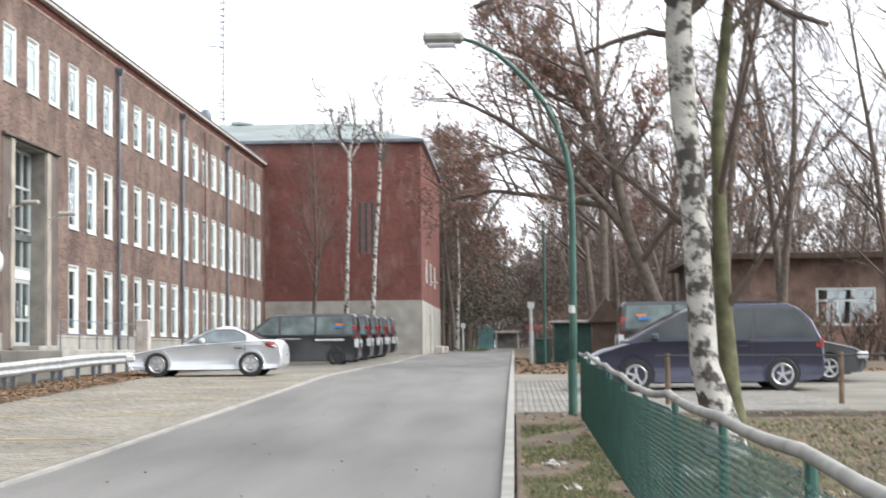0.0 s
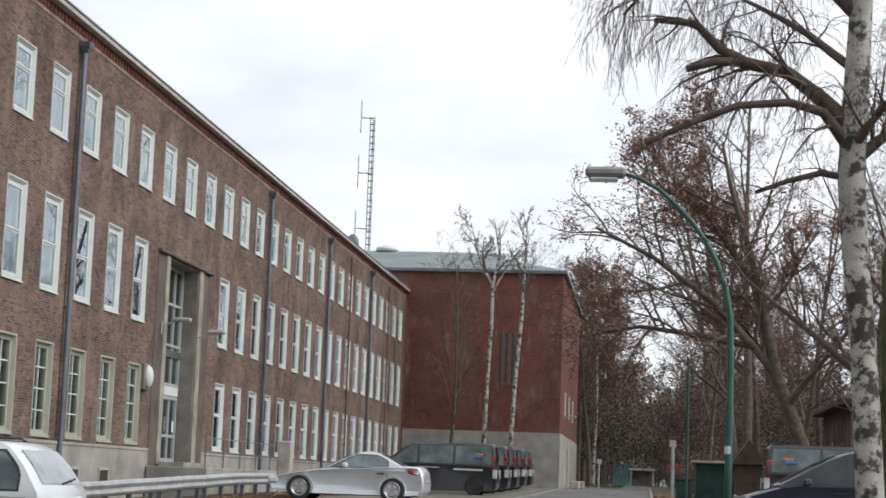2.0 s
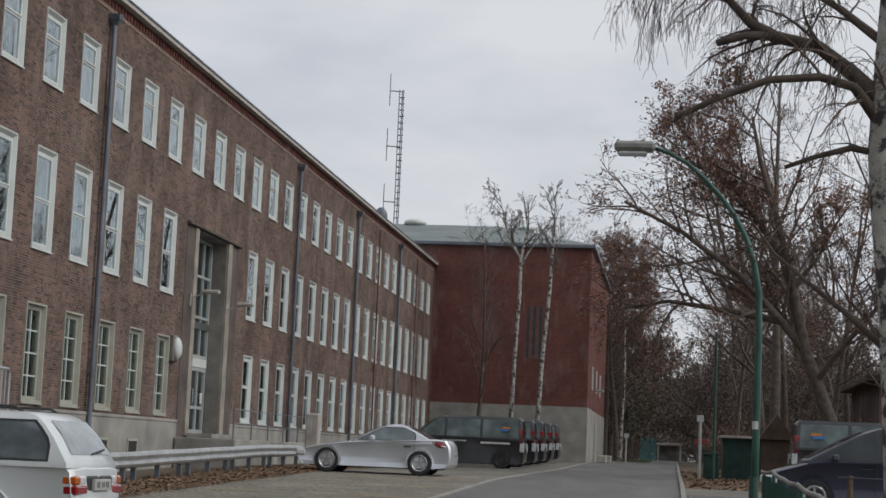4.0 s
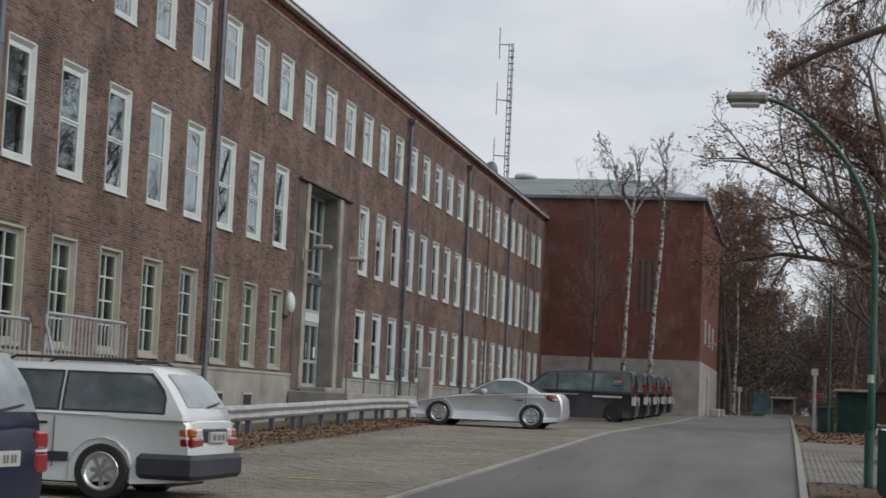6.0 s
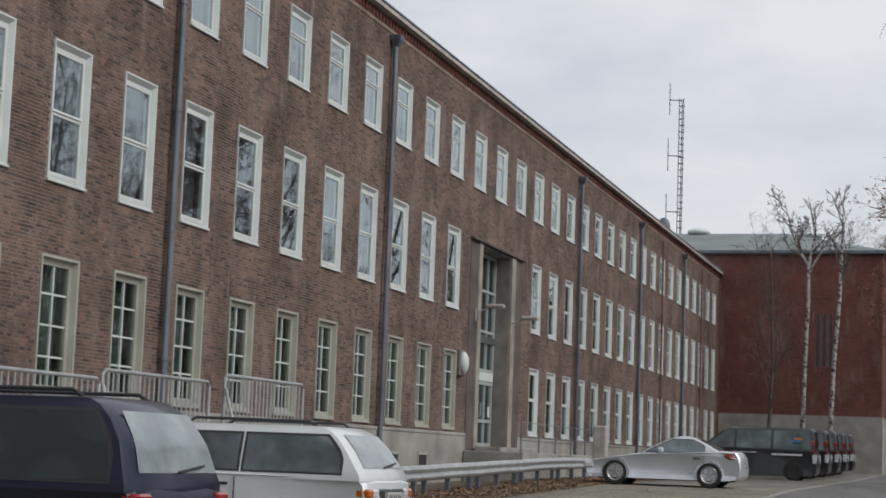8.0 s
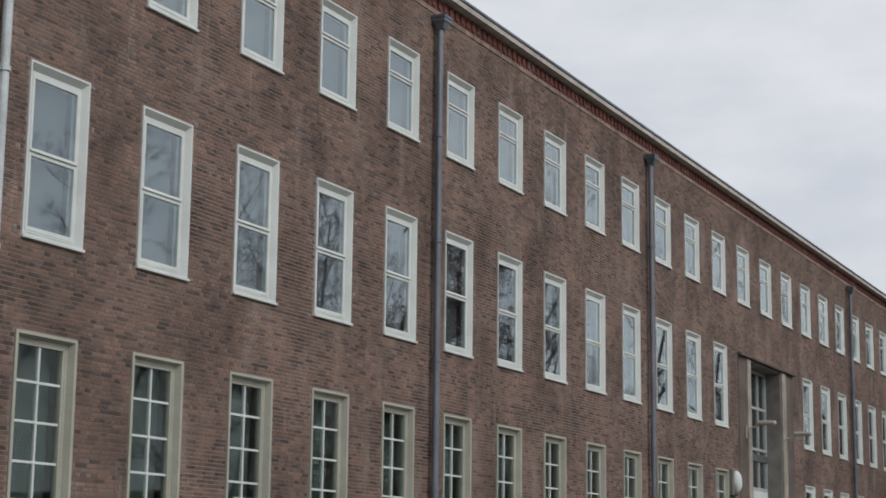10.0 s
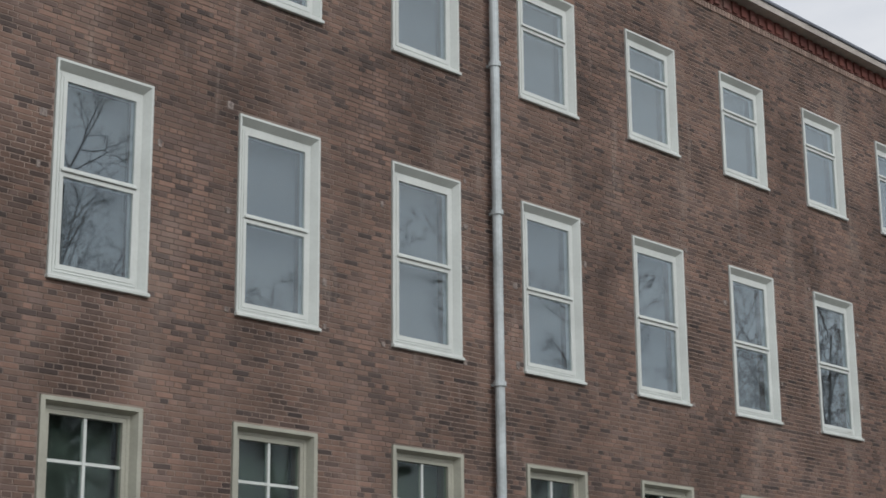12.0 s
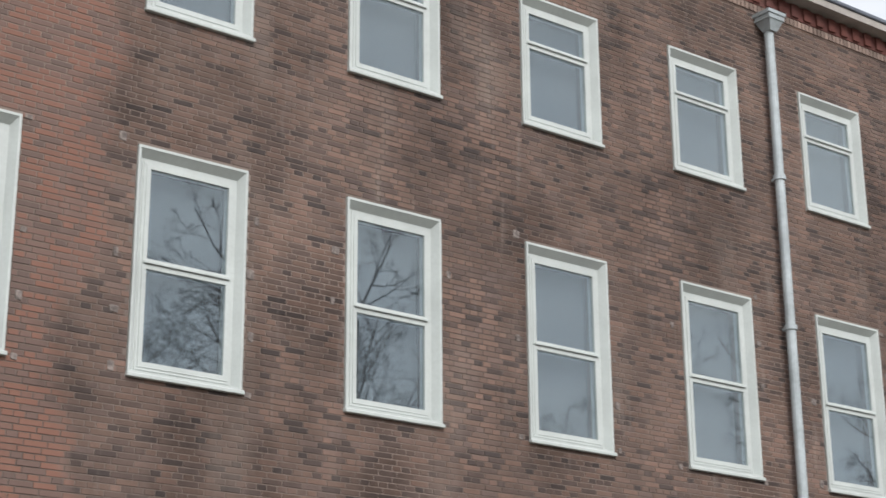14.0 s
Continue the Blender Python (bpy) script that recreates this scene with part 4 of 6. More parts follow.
roadster = build_car("roadster", "silver two-seat coupe parked nose to the building", "car", (5.60, 41.1, gy(41.1)), 0, 4.09, 1.79, 1.31, 0.86,
          [(0.0, 0.40), (0.03, 0.54), (0.25, 0.64), (0.8, 0.74), (1.35, 0.825), (2.2, 0.87), (3.1, 0.92), (3.6, 0.945), (3.95, 0.93), (4.05, 0.80), (4.09, 0.52)],
          [(1.42, 0.86), (1.72, 1.02), (2.0, 1.16), (2.22, 1.25), (2.5, 1.31)], [(3.62, 0.86), (3.38, 1.01), (3.14, 1.14), (2.92, 1.24), (2.66, 1.31)], (0.83, 3.26), 0.325,
          paint("silver_paint", (0.56, 0.585, 0.62), 0.35, 0.28), [(1.55, 3.12)], rim_mat=mat("dull_alloy_rim", (0.36, 0.365, 0.37), 0.4, metal=0.6, vary=0.1), plate_z=0.55, side_glass=M_GREENGLASS, rear_glass=M_PALEGLASS)
for side in (-1, 1):
    for nm, m_, x, y_, z, sx, sy, sz in (("tail_lamp", M_RED, 1.76, 0.735, 0.80, 0.20, 0.10, 0.085), ("reversing_lamp", M_CLEARLAMP, 1.80, 0.742, 0.775, 0.13, 0.10, 0.03)):
        bm = bmesh.new()
        bmesh.ops.create_uvsphere(bm, u_segments=16, v_segments=10, radius=1, matrix=pose(x, side * y_, z, 0, 12, -side * 14) @ Matrix.Diagonal((sx, sy, sz, 1)))
        part(nm, bm, m_, roadster, smooth=True)
build_car("estate_car", "old white estate car with grey bumpers and roof rails", "car", (4.85, 14.05, gy(14.05)), 0, 4.57, 1.70, 1.46, 0.93,
          [(0.0, 0.42), (0.02, 0.66), (0.15, 0.76), (0.6, 0.86), (1.15, 0.93), (3.0, 0.94), (4.44, 0.93), (4.51, 0.86), (4.55, 0.6)],
          [(1.05, 0.93), (1.65, 1.30), (1.9, 1.42), (2.15, 1.46)], [(4.49, 0.93), (4.28, 1.24), (4.12, 1.40), (3.95, 1.46)], (0.93, 3.55), 0.31,
          paint("old_white_paint", (0.60, 0.63, 0.635), 0.0, 0.4), [(1.2, 2.1), (2.16, 3.0), (3.08, 4.2)], low_mat=mat("grey_bumper", (0.032, 0.035, 0.045), 0.6), low_h=0.52,
          tails=((0.42, 0.83, 0.60, 0.70, M_RED, "tail_lamp"), (0.60, 0.83, 0.703, 0.80, M_AMBER, "indicator"), (0.42, 0.597, 0.703, 0.80, M_CLEARLAMP, "reversing_lamp"), (0.02, 0.417, 0.62, 0.80, M_BLACKTRIM, "tail_panel")),
          rear_glass=M_PALEGLASS, rails=True, plate_z=0.705, spokes=7, side_glass=M_GREENGLASS)
build_car("people_carrier", "dark blue compact people carrier with roof rails", "car", (5.30, 7.9, gy(7.9)), 0, 4.41, 1.79, 1.63, 0.98,
          [(0.0, 0.45), (0.03, 0.70), (0.3, 0.88), (0.9, 0.98), (2.5, 1.0), (4.34, 0.99), (4.40, 0.85), (4.41, 0.5)],
          [(0.75, 0.98), (1.45, 1.42), (1.75, 1.56), (2.1, 1.63)], [(4.36, 0.98), (4.26, 1.3), (4.1, 1.54), (3.9, 1.63)], (0.9, 3.58), 0.32,
          paint("dark_blue_paint", (0.003, 0.006, 0.028), 0.0, 0.3, 0.35), [(0.95, 2.0), (2.06, 3.1), (3.16, 4.15)],
          tails=((0.58, 0.80, 0.60, 0.755, M_RED, "tail_lamp"), (0.58, 0.80, 0.758, 0.78, M_CLEARLAMP, "reversing_lamp"), (0.58, 0.80, 0.783, 0.925, M_RED, "tail_lamp")), rear_glass=M_PALEGLASS, rails=True, plate_z=0.72)
VAN_TOP = [(0.0, 0.45), (0.03, 0.80), (0.25, 1.02), (0.75, 1.14), (2.5, 1.15), (4.70, 1.15), (4.76, 1.0), (4.78, 0.5)]
VAN_FRONT, VAN_REAR = [(0.45, 1.14), (1.05, 1.62), (1.4, 1.86), (1.75, 1.95)], [(4.73, 1.14), (4.70, 1.6), (4.66, 1.86), (4.55, 1.95)]
van_paint = paint("dark_grey_van_paint", (0.013, 0.014, 0.017), 0.0, 0.35, 0.4)
M_VANLETTER = mat("van_lettering", (0.6, 0.6, 0.6), 0.5, vary=0.05)
M_VANBLUE = mat("van_sticker_blue", (0.05, 0.2, 0.5), 0.5, vary=0.1)
M_VANORANGE = mat("van_sticker_orange", (0.6, 0.2, 0.04), 0.5, vary=0.1)
van_tails = ((0.72, 0.885, 1.0, 1.5, M_RED, "tail_lamp"), (0.72, 0.885, 0.66, 0.997, M_CLEARLAMP, "reversing_lamp"))
van_marks = ((3.15, 4.25, 0.93, 1.0, M_VANLETTER, "lettering_bar", "pale lettering shown as a bar"), (1.7, 2.6, 1.0, 1.03, M_VANLETTER, "lettering_bar", "pale lettering shown as a bar"),
             (3.85, 4.2, 1.42, 1.50, M_VANBLUE, "sticker", "round blue and orange sticker"), (3.95, 4.25, 1.51, 1.58, M_VANORANGE, "sticker", "round blue and orange sticker"))
van = build_car("delivery_van", "dark grey company van parked in a row", "van", (5.37, 61.75, gy(61.75) - 0.03), 0, 4.78, 1.90, 1.95, 1.14, VAN_TOP, VAN_FRONT, VAN_REAR, (0.83, 3.93), 0.33,
                van_paint, [(0.7, 1.75), (1.85, 3.1), (3.2, 4.6)], tails=van_tails, group="row of vans", plate_z=0.9, marks=van_marks, rim_mat=M_BLACKTRIM, side_glass=mat("van_glass", (0.085, 0.11, 0.11), 0.05, vary=0.5, scale=1.2, fine=3, bump=0.0, spec=0.4))
for y in (67.3, 72.3, 77.2, 82.0):
    copy_thing(van, pose(5.37, y, gy(y)))
van2 = copy_thing(van, pose(19.05, 47.4, gy(47.4), 0, 0, 180))
tagged(van2, "dark grey van parked on the driveway beside trees", "van")
van2["group"] = ""
build_car("large_people_carrier", "dark blue large people carrier behind the fence", "car", (17.35, 30.4, gy(30.4)), 0, 4.64, 1.81, 1.70, 1.0,
          [(0.0, 0.45), (0.03, 0.66), (0.25, 0.80), (0.8, 0.96), (1.1, 1.0), (2.5, 1.02), (4.55, 1.0), (4.62, 0.85), (4.64, 0.5)],
          [(0.72, 1.0), (1.6, 1.48), (1.95, 1.62), (2.35, 1.70)], [(4.58, 1.0), (4.42, 1.36), (4.22, 1.60), (3.95, 1.70)], (0.95, 3.78), 0.32,
          paint("navy_paint", (0.025, 0.027, 0.055), 0.3), [(0.95, 2.1), (2.18, 3.2), (3.28, 4.4)],
          tails=((0.66, 0.88, 0.82, 1.02, M_RED, "tail_lamp"),), rails=True, plate_z=0.8)
build_car("hatchback", "dark small hatchback behind the people carrier", "car", (19.2, 34.2, gy(34.2)), 180, 4.1, 1.70, 1.45, 0.92,
          [(0.0, 0.42), (0.03, 0.62), (0.25, 0.74), (0.9, 0.88), (1.2, 0.92), (2.5, 0.94), (4.0, 0.93), (4.08, 0.8), (4.1, 0.5)],
          [(0.95, 0.92), (1.65, 1.28), (1.9, 1.4), (2.2, 1.45)], [(4.02, 0.92), (3.85, 1.2), (3.6, 1.38), (3.3, 1.45)], (0.85, 3.35), 0.30,
          paint("graphite_paint", (0.04, 0.042, 0.045), 0.3), [(1.15, 2.2), (2.28, 3.3)], tails=((0.55, 0.8, 0.70, 0.9, M_RED, "tail_lamp"),))

# ---- street lamp, fence and roadside things ----
lamp = empty("street_lamp", (14.52, 22.5, ground_z(22.5) - 0.02), "green street lamp with a curved arm beside the driveway", "street lamp")
pts = [(0.0, 0, 0), (0.02, 0, 1.5), (0.03, 0, 3.0), (0.02, 0, 3.7), (-0.06, 0, 4.15), (-0.2, 0, 4.56), (-0.37, 0, 4.88), (-0.58, 0, 5.17), (-0.84, 0, 5.45), (-1.11, 0, 5.69), (-1.4, 0, 5.85), (-1.68, 0, 5.94)]
part("pole", tube(pts, [0.062, 0.058, 0.052, 0.048, 0.045, 0.043, 0.041, 0.039, 0.037, 0.034, 0.032, 0.03], 12), M_GREEN, lamp, smooth=True)
part("base_sleeve", tube([(0, 0, 0), (0, 0, 0.9)], 0.072, 12), M_GREEN, lamp)
part("sticker", tube([(0.015, 0, 1.62), (0.016, 0, 1.74)], 0.061, 12), M_WHITE, lamp, "small white sticker")
bm = bmesh.new()
add_box(bm, -2.26, -1.62, -0.14, 0.14, 5.86, 6.02, 0.05)
part("lamp_head", bm, mat("lamp_head_grey", (0.22, 0.22, 0.20), 0.7, vary=0.25), lamp)
part("lamp_glass", box(-2.2, -1.75, -0.11, 0.11, 5.80, 5.857, 0.025), M_CLEARLAMP, lamp)

FENCE_X = 14.62
posts_y = [-6.0 + 2.55 * i for i in range(12)]
fence = empty("wire_fence", (FENCE_X, 8, ground_z(8)), "green wire mesh fence with a bowed grey top rail", "fence")
finv = fence.matrix_world.inverted()
rngf = random.Random(5)
tops = [ground_z(y) + 1.0 + rngf.uniform(-0.03, 0.05) for y in posts_y]
for i, y in enumerate(posts_y):
    p = part("post", tube([(FENCE_X + 0.03, y, ground_z(y) - 0.1), (FENCE_X + 0.03, y, tops[i] - 0.02)], 0.024, 8), M_FENCE, fence)
    p.matrix_parent_inverse = finv
rail_pts, rail_r = [], []
for i in range(len(posts_y) - 1):
    for s_ in range(5):
        u = s_ / 5
        rail_pts.append((FENCE_X + 0.012 * math.sin(i * 2.1 + u * 3), posts_y[i] + 2.55 * u, tops[i] * (1 - u) + tops[i + 1] * u - 0.02 * math.sin(math.pi * u)))
rail_pts.append((FENCE_X, posts_y[-1], tops[-1]))
p = part("top_rail", tube(rail_pts, 0.028, 8), M_RAIL, fence, "bowed weathered grey rail", smooth=True)
p.matrix_parent_inverse = finv
for i in range(len(posts_y) - 1):
    y0, y1 = posts_y[i], posts_y[i + 1]
    vs, fs = [], []
    zlo, zhi = ground_z(y0) + 0.03, min(tops[i], tops[i + 1]) - 0.06
    h = zhi - zlo

    def wire(a, b, q=0.0021):
        k = len(vs)
        d = (Vector(b) - Vector(a)).normalized()
        s1 = Vector((1, 0, 0)) * q
        s2 = d.cross(Vector((1, 0, 0))).normalized() * q
        for c in (a, b):
            c = Vector(c)
            vs.extend([c + s1, c + s2, c - s1, c - s2])
        for j in range(4):
            fs.append((k + j, k + (j + 1) % 4, k + 4 + (j + 1) % 4, k + 4 + j))
    step = 0.07
    n = int((y1 - y0 + h) / step)
    for j in range(1, n):
        o = j * step
        a0, a1 = max(0.0, o - (y1 - y0)), min(h, o)
        if a1 > a0:
            wire((FENCE_X, y0 + o - a0, zlo + a0), (FENCE_X, y0 + o - a1, zlo + a1))
            wire((FENCE_X + 0.006, y1 - o + a0, zlo + a0), (FENCE_X + 0.006, y1 - o + a1, zlo + a1))
    p = link("mesh_panel", vs, fs, M_FENCE, fence)
    p.matrix_parent_inverse = finv

rail_fence = empty("rail_fence", (16.0, 25.0, ground_z(25)), "thin dark rail on wooden posts beside the driveway", "fence")
part("rail", tube([(0, 0, 0.86), (3.0, 0.0, 0.84), (7.0, 0.1, 0.9)], 0.018, 6), M_BLACKTRIM, rail_fence)
M_POSTWOOD = mat("weathered_post_wood", (0.13, 0.09, 0.06), 0.9, vary=0.3)
for x in (0.2, 3.1, 6.4):
    part("post", tube([(x, 0.03, -0.1), (x, 0.03, 0.9)], 0.045, 8), M_POSTWOOD, rail_fence)

# shed and gabled kiosk by the trees
zb = ground_z(62)
M_SHED = mat("dark_green_boards", (0.02, 0.055, 0.045), 0.8, vary=0.3)
M_BROWNBOARD = mat("dark_brown_boards", (0.055, 0.035, 0.025), 0.85, vary=0.3)
shed = empty("garden_shed", (16.2, 62.6, zb), "dark green wooden shed with a flat roof", "shed")
for i in range(9):
    part("board", box(-1.05 + i * 0.235, -0.82 + i * 0.235, -0.62, -0.58, 0, 1.5), M_SHED, shed)
part("wall", box(-1.05, 1.06, -0.575, 1.4, 0, 1.5), M_SHED, shed)
part("roof", box(-1.2, 1.25, -0.8, 1.6, 1.503, 1.6, 0.02), M_EAVE, shed)
kiosk = empty("wooden_kiosk", (17.0, 60.4, ground_z(60.4)), "dark brown wooden hut with a steep gable", "hut")
part("wall", box(-0.5, 0.5, -0.5, 0.5, 0, 1.55), M_BROWNBOARD, kiosk)
link("roof", [(-0.65, -0.65, 1.5), (0.65, -0.65, 1.5), (0.65, 0.65, 1.5), (-0.65, 0.65, 1.5), (0, -0.65, 2.4), (0, 0.65, 2.4)],
     [(0, 1, 4), (2, 3, 5), (0, 4, 5, 3), (1, 2, 5, 4), (3, 2, 1, 0)], M_BROWNBOARD, kiosk)

# low brick house behind the trees
house = empty("low_house", (38, 78, ground_z(74)), "low brown brick house with white windows behind trees", "house")
bm = bmesh.new()
wins = [-11.2 + i * 5.2 for i in range(6)]
y = -16.0
for x in wins + [None]:
    add_box(bm, y, (x if x is not None else 18.0), -6.0, -5.7, 0, 4.2)
    if x is not None:
        add_box(bm, x, x + 2.6, -6.0, -5.7, 0, 1.3)
        add_box(bm, x, x + 2.6, -6.0, -5.7, 2.95, 4.2)
        y = x + 2.6
add_box(bm, -16, 18, -5.697, 6, 0, 4.2)
part("wall", bm, M_BRICK, house)
part("roof", box(-16.6, 18.6, -6.6, 6.6, 4.203, 4.5, 0.03), M_BROWNBOARD, house)
for x in wins:
    bm = bmesh.new()
    add_box(bm, x + 0.005, x + 0.1, -6.02, -5.9, 1.305, 2.945)
    add_box(bm, x + 2.5, x + 2.595, -6.02, -5.9, 1.305, 2.945)
    for z in (1.305, 2.35, 2.86):
        add_box(bm, x + 0.103, x + 2.497, -6.02, -5.9, z, z + 0.085)
    for q in (0.85, 1.65):
        add_box(bm, x + q, x + q + 0.09, -6.015, -5.905, 1.393, 2.347)
    w_ = part("window", bm, M_WHITE, house)
    part("pane", box(x + 0.05, x + 2.55, -5.95, -5.94, 1.35, 2.9), M_GLASS, w_)

# small things along the far road
def post_thing(name, label, cat, x, y, h, r, material, top=None):
    e = empty(name, (x, y, ground_z(y) - 0.02), label, cat)
    part("post", tube([(0, 0, 0), (0, 0, h)], r, 10), material, e)
    if top:
        bm = box(-top[0], top[0], -0.06, 0.06, h - top[1], h, 0.01)
        bm.verts.ensure_lookup_table()
        part("board", bm, top[2], e)
    return e


post_thing("marker_post", "pale grey marker post beside the road", "post", 14.25, 60, 2.3, 0.06, M_STEEL, (0.12, 0.25, M_STEEL))
post_thing("green_lamp_post", "slender dark green lamp post under the trees", "street lamp", 14.72, 58, 5.2, 0.05, M_GREEN)
post_thing("road_sign", "small red and white sign on a post", "sign", 14.35, 63, 1.45, 0.04, M_STEEL, (0.25, 0.2, M_RED))
post_thing("white_post", "white marker post on the verge", "post", 10.2, 112, 1.9, 0.05, M_WHITE, (0.16, 0.3, M_WHITE))
bm = box(-0.28, 0.28, -0.3, 0.3, 0, 0.85, 0.04)
add_box(bm, -0.3, 0.3, -0.33, 0.33, 0.853, 0.95, 0.03)
tagged(part("waste_bin", bm, M_SHED), "dark wheeled waste bin beside the road", "bin").matrix_world = pose(14.7, 61.5, ground_z(61.5) - 0.02)
shelter = empty("bus_shelter", (12.9, 172, ground_z(172)), "pale far shelter at the road's end", "shelter")
part("roof", box(-1.3, 1.3, -0.8, 0.8, 1.5, 1.75, 0.05), M_EAVE, shelter)
for x in (-1.1, 1.1):
    part("post", box(x - 0.08, x + 0.08, -0.6, -0.45, 0, 1.497), M_STEEL, shelter)
part("back_panel", box(-1.1, 1.1, 0.5, 0.6, 0, 1.497), M_PORTAL, shelter)
bf = empty("far_gate", (11.0, 150, ground_z(150)), "pale blue-green gate beside the far road", "gate")
for i in range(6):
    part("board", box(-0.6 + i * 0.24, -0.38 + i * 0.24, -0.03, 0.03, 0, 1.9), mat("pale_teal_paint", (0.12, 0.25, 0.25), 0.6) if i == 0 else bpy.data.materials["pale_teal_paint"], bf)
for x, y, l in ((9.3, 95.5, 0.9), (9.5, 97.5, 0.8)):
    bm = box(-0.25, 0.25, -l / 2, l / 2, 0, 0.45, 0.05)
    tagged(part("concrete_block", bm, M_EAVE), "pale concrete block beside the annex", "block", "annex blocks").matrix_world = pose(x, y, ground_z(y) - 0.02)

# ---- trees ----
M_BARK = mat("dark_bark", (0.085, 0.068, 0.055), 0.95, vary=0.4, scale=6, fine=60, bump=0.6, bump_dist=0.01)
M_TWIG = mat("twig_bark", (0.095, 0.072, 0.060), 0.95, vary=0.35, scale=2, fine=30, bump=0.0, island=0.25)
M_MOSSY = mat("mossy_bark", (0.085, 0.085, 0.045), 0.95, vary=0.4, scale=6, fine=60, bump=0.6, bump_dist=0.01)
M_LEAF = mat("withered_oak_leaf", (0.18, 0.092, 0.062), 0.8, vary=0.3, scale=2, fine=20, bump=0.0, island=0.4)
M_DARKLEAF = mat("dark_evergreen_leaf", (0.075, 0.066, 0.045), 0.8, vary=0.35, scale=0.6, fine=20, bump=0.0, island=0.4)


def birch_bark():
    m = mat("birch_bark", (0.36, 0.35, 0.32), 0.8, vary=0.2, scale=5, fine=40, bump=0.3)
    n, l = m.node_tree.nodes, m.node_tree.links
    b = n["Principled BSDF"]
    src = b.inputs["Base Color"].links[0].from_socket
    geo = n.new("ShaderNodeNewGeometry")
    mp = n.new("ShaderNodeMapping")
    mp.inputs["Scale"].default_value = (5.0, 5.0, 5.5)
    l.new(geo.outputs["Position"], mp.inputs[0])
    no = n.new("ShaderNodeTexNoise")
    no.inputs["Scale"].default_value, no.inputs["Detail"].default_value = 1.0, 9.0
    no.inputs["Roughness"].default_value = 0.68
    l.new(mp.outputs[0], no.inputs["Vector"])
    rg = n.new("ShaderNodeMapRange")
    rg.inputs["From Min"].default_value, rg.inputs["From Max"].default_value = 0.485, 0.56
    l.new(no.outputs["Fac"], rg.inputs["Value"])
    mix = n.new("ShaderNodeMix")
    mix.data_type = "RGBA"
    l.new(rg.outputs[0], mix.inputs[0])
    l.new(src, mix.inputs[6])
    mix.inputs[7].default_value = (0.045, 0.04, 0.035, 1)
    l.new(mix.outputs[2], b.inputs["Base Color"])
    return m


M_BIRCH = birch_bark()


def rand_dir(rng):
    return Vector((rng.gauss(0, 1), rng.gauss(0, 1), rng.gauss(0, 1))).normalized()


def grow(out, p, d, length, r, level, rng, c):
    n = c["n"][level]
    pts, radii = [p], [r]
    for i in range(n):
        d = (d + rand_dir(rng) * c["wob"][level] + Vector((0, 0, c["up"][level]))).normalized()
        p = p + d * (length / n)
        pts.append(p)
        radii.append(max(c["rmin"], r * (1 - (i + 1) / n * c["taper"][level])))
    out.append((pts, radii, level))
    branch_off(out, pts, radii, length, level, rng, c)


def branch_off(out, pts, radii, length, level, rng, c, lo=None):
    if level + 1 >= len(c["n"]):
        return
    lo = c["from"][level] if lo is None else lo
    kids = c["kids"][level]
    for k in range(kids):
        u = lo + (1 - lo) * (k + rng.random()) / kids
        f = u * (len(pts) - 1)
        i = min(int(f), len(pts) - 2)
        q = pts[i].lerp(pts[i + 1], f - i)
        d0 = (pts[i + 1] - pts[i]).normalized()
        side = d0.cross(rand_dir(rng)).normalized()
        a = radians(rng.uniform(*c["ang"][level]))
        dd = d0 * math.cos(a) + side * math.sin(a)
        grow(out, q, dd, length * c["len"][level] * rng.uniform(0.65, 1.15) * (1.15 - 0.55 * u), radii[i] * c["rr"][level], level + 1, rng, c)


def tree_mesh(name, polylines, material, sides_of, smooth=True):
    vs, fs = [], []
    for pts, radii, level in polylines:
        s = sides_of(level)
        base = len(vs)
        for i, p in enumerate(pts):
            d = pts[min(i + 1, len(pts) - 1)] - pts[max(i - 1, 0)]
            a = d.cross(Vector((0.9, 0.3, 0.1)) if abs(d.z) > abs(d.x) else Vector((0.1, 0.2, 0.9)))
            a.normalize()
            b = d.cross(a).normalized()
            for k in range(s):
                t = 2 * math.pi * k / s
                vs.append(p + (a * math.cos(t) + b * math.sin(t)) * radii[i])
        for i in range(len(pts) - 1):
            for k in range(s):
                fs.append((base + i * s + k, base + i * s + (k + 1) % s, base + (i + 1) * s + (k + 1) % s, base + (i + 1) * s + k))
        fs.append(tuple(base + (len(pts) - 1) * s + k for k in range(s)))
    me = bpy.data.meshes.new(name)
    me.from_pydata(vs, [], fs)
    me.materials.append(material)
    if smooth:
        me.shade_smooth()
    return me


def leaf_mesh(name, spots, rng, size, material):
    vs, fs = [], []
    for p in spots:
        a, b = rand_dir(rng), rand_dir(rng)
        b = a.cross(b).normalized()
        s = size * rng.uniform(0.6, 1.3)
        k = len(vs)
        vs += [p - a * s * 0.9, p + b * s * 0.45, p + a * s * 0.9, p - b * s * 0.45]
        fs.append((k, k + 1, k + 2, k + 3))
    me = bpy.data.meshes.new(name)
    me.from_pydata(vs, [], fs)
    me.materials.append(material)
    return me


SIDES = lambda lv: (10, 7, 5, 3, 3, 3)[lv]
CFG_WOOD = dict(n=(8, 5, 4, 3, 2), wob=(0.06, 0.16, 0.22, 0.25, 0.25), up=(0.02, 0.12, 0.06, 0.03, 0.0), taper=(0.8, 0.75, 0.7, 0.6, 0.6), rmin=0.006,
                kids=(13, 7, 6, 4), len=(0.36, 0.5, 0.5, 0.55), rr=(0.5, 0.5, 0.55, 0.7), ang=((30, 62), (30, 60), (30, 65), (30, 70)), **{"from": (0.25, 0.2, 0.2, 0.2)})


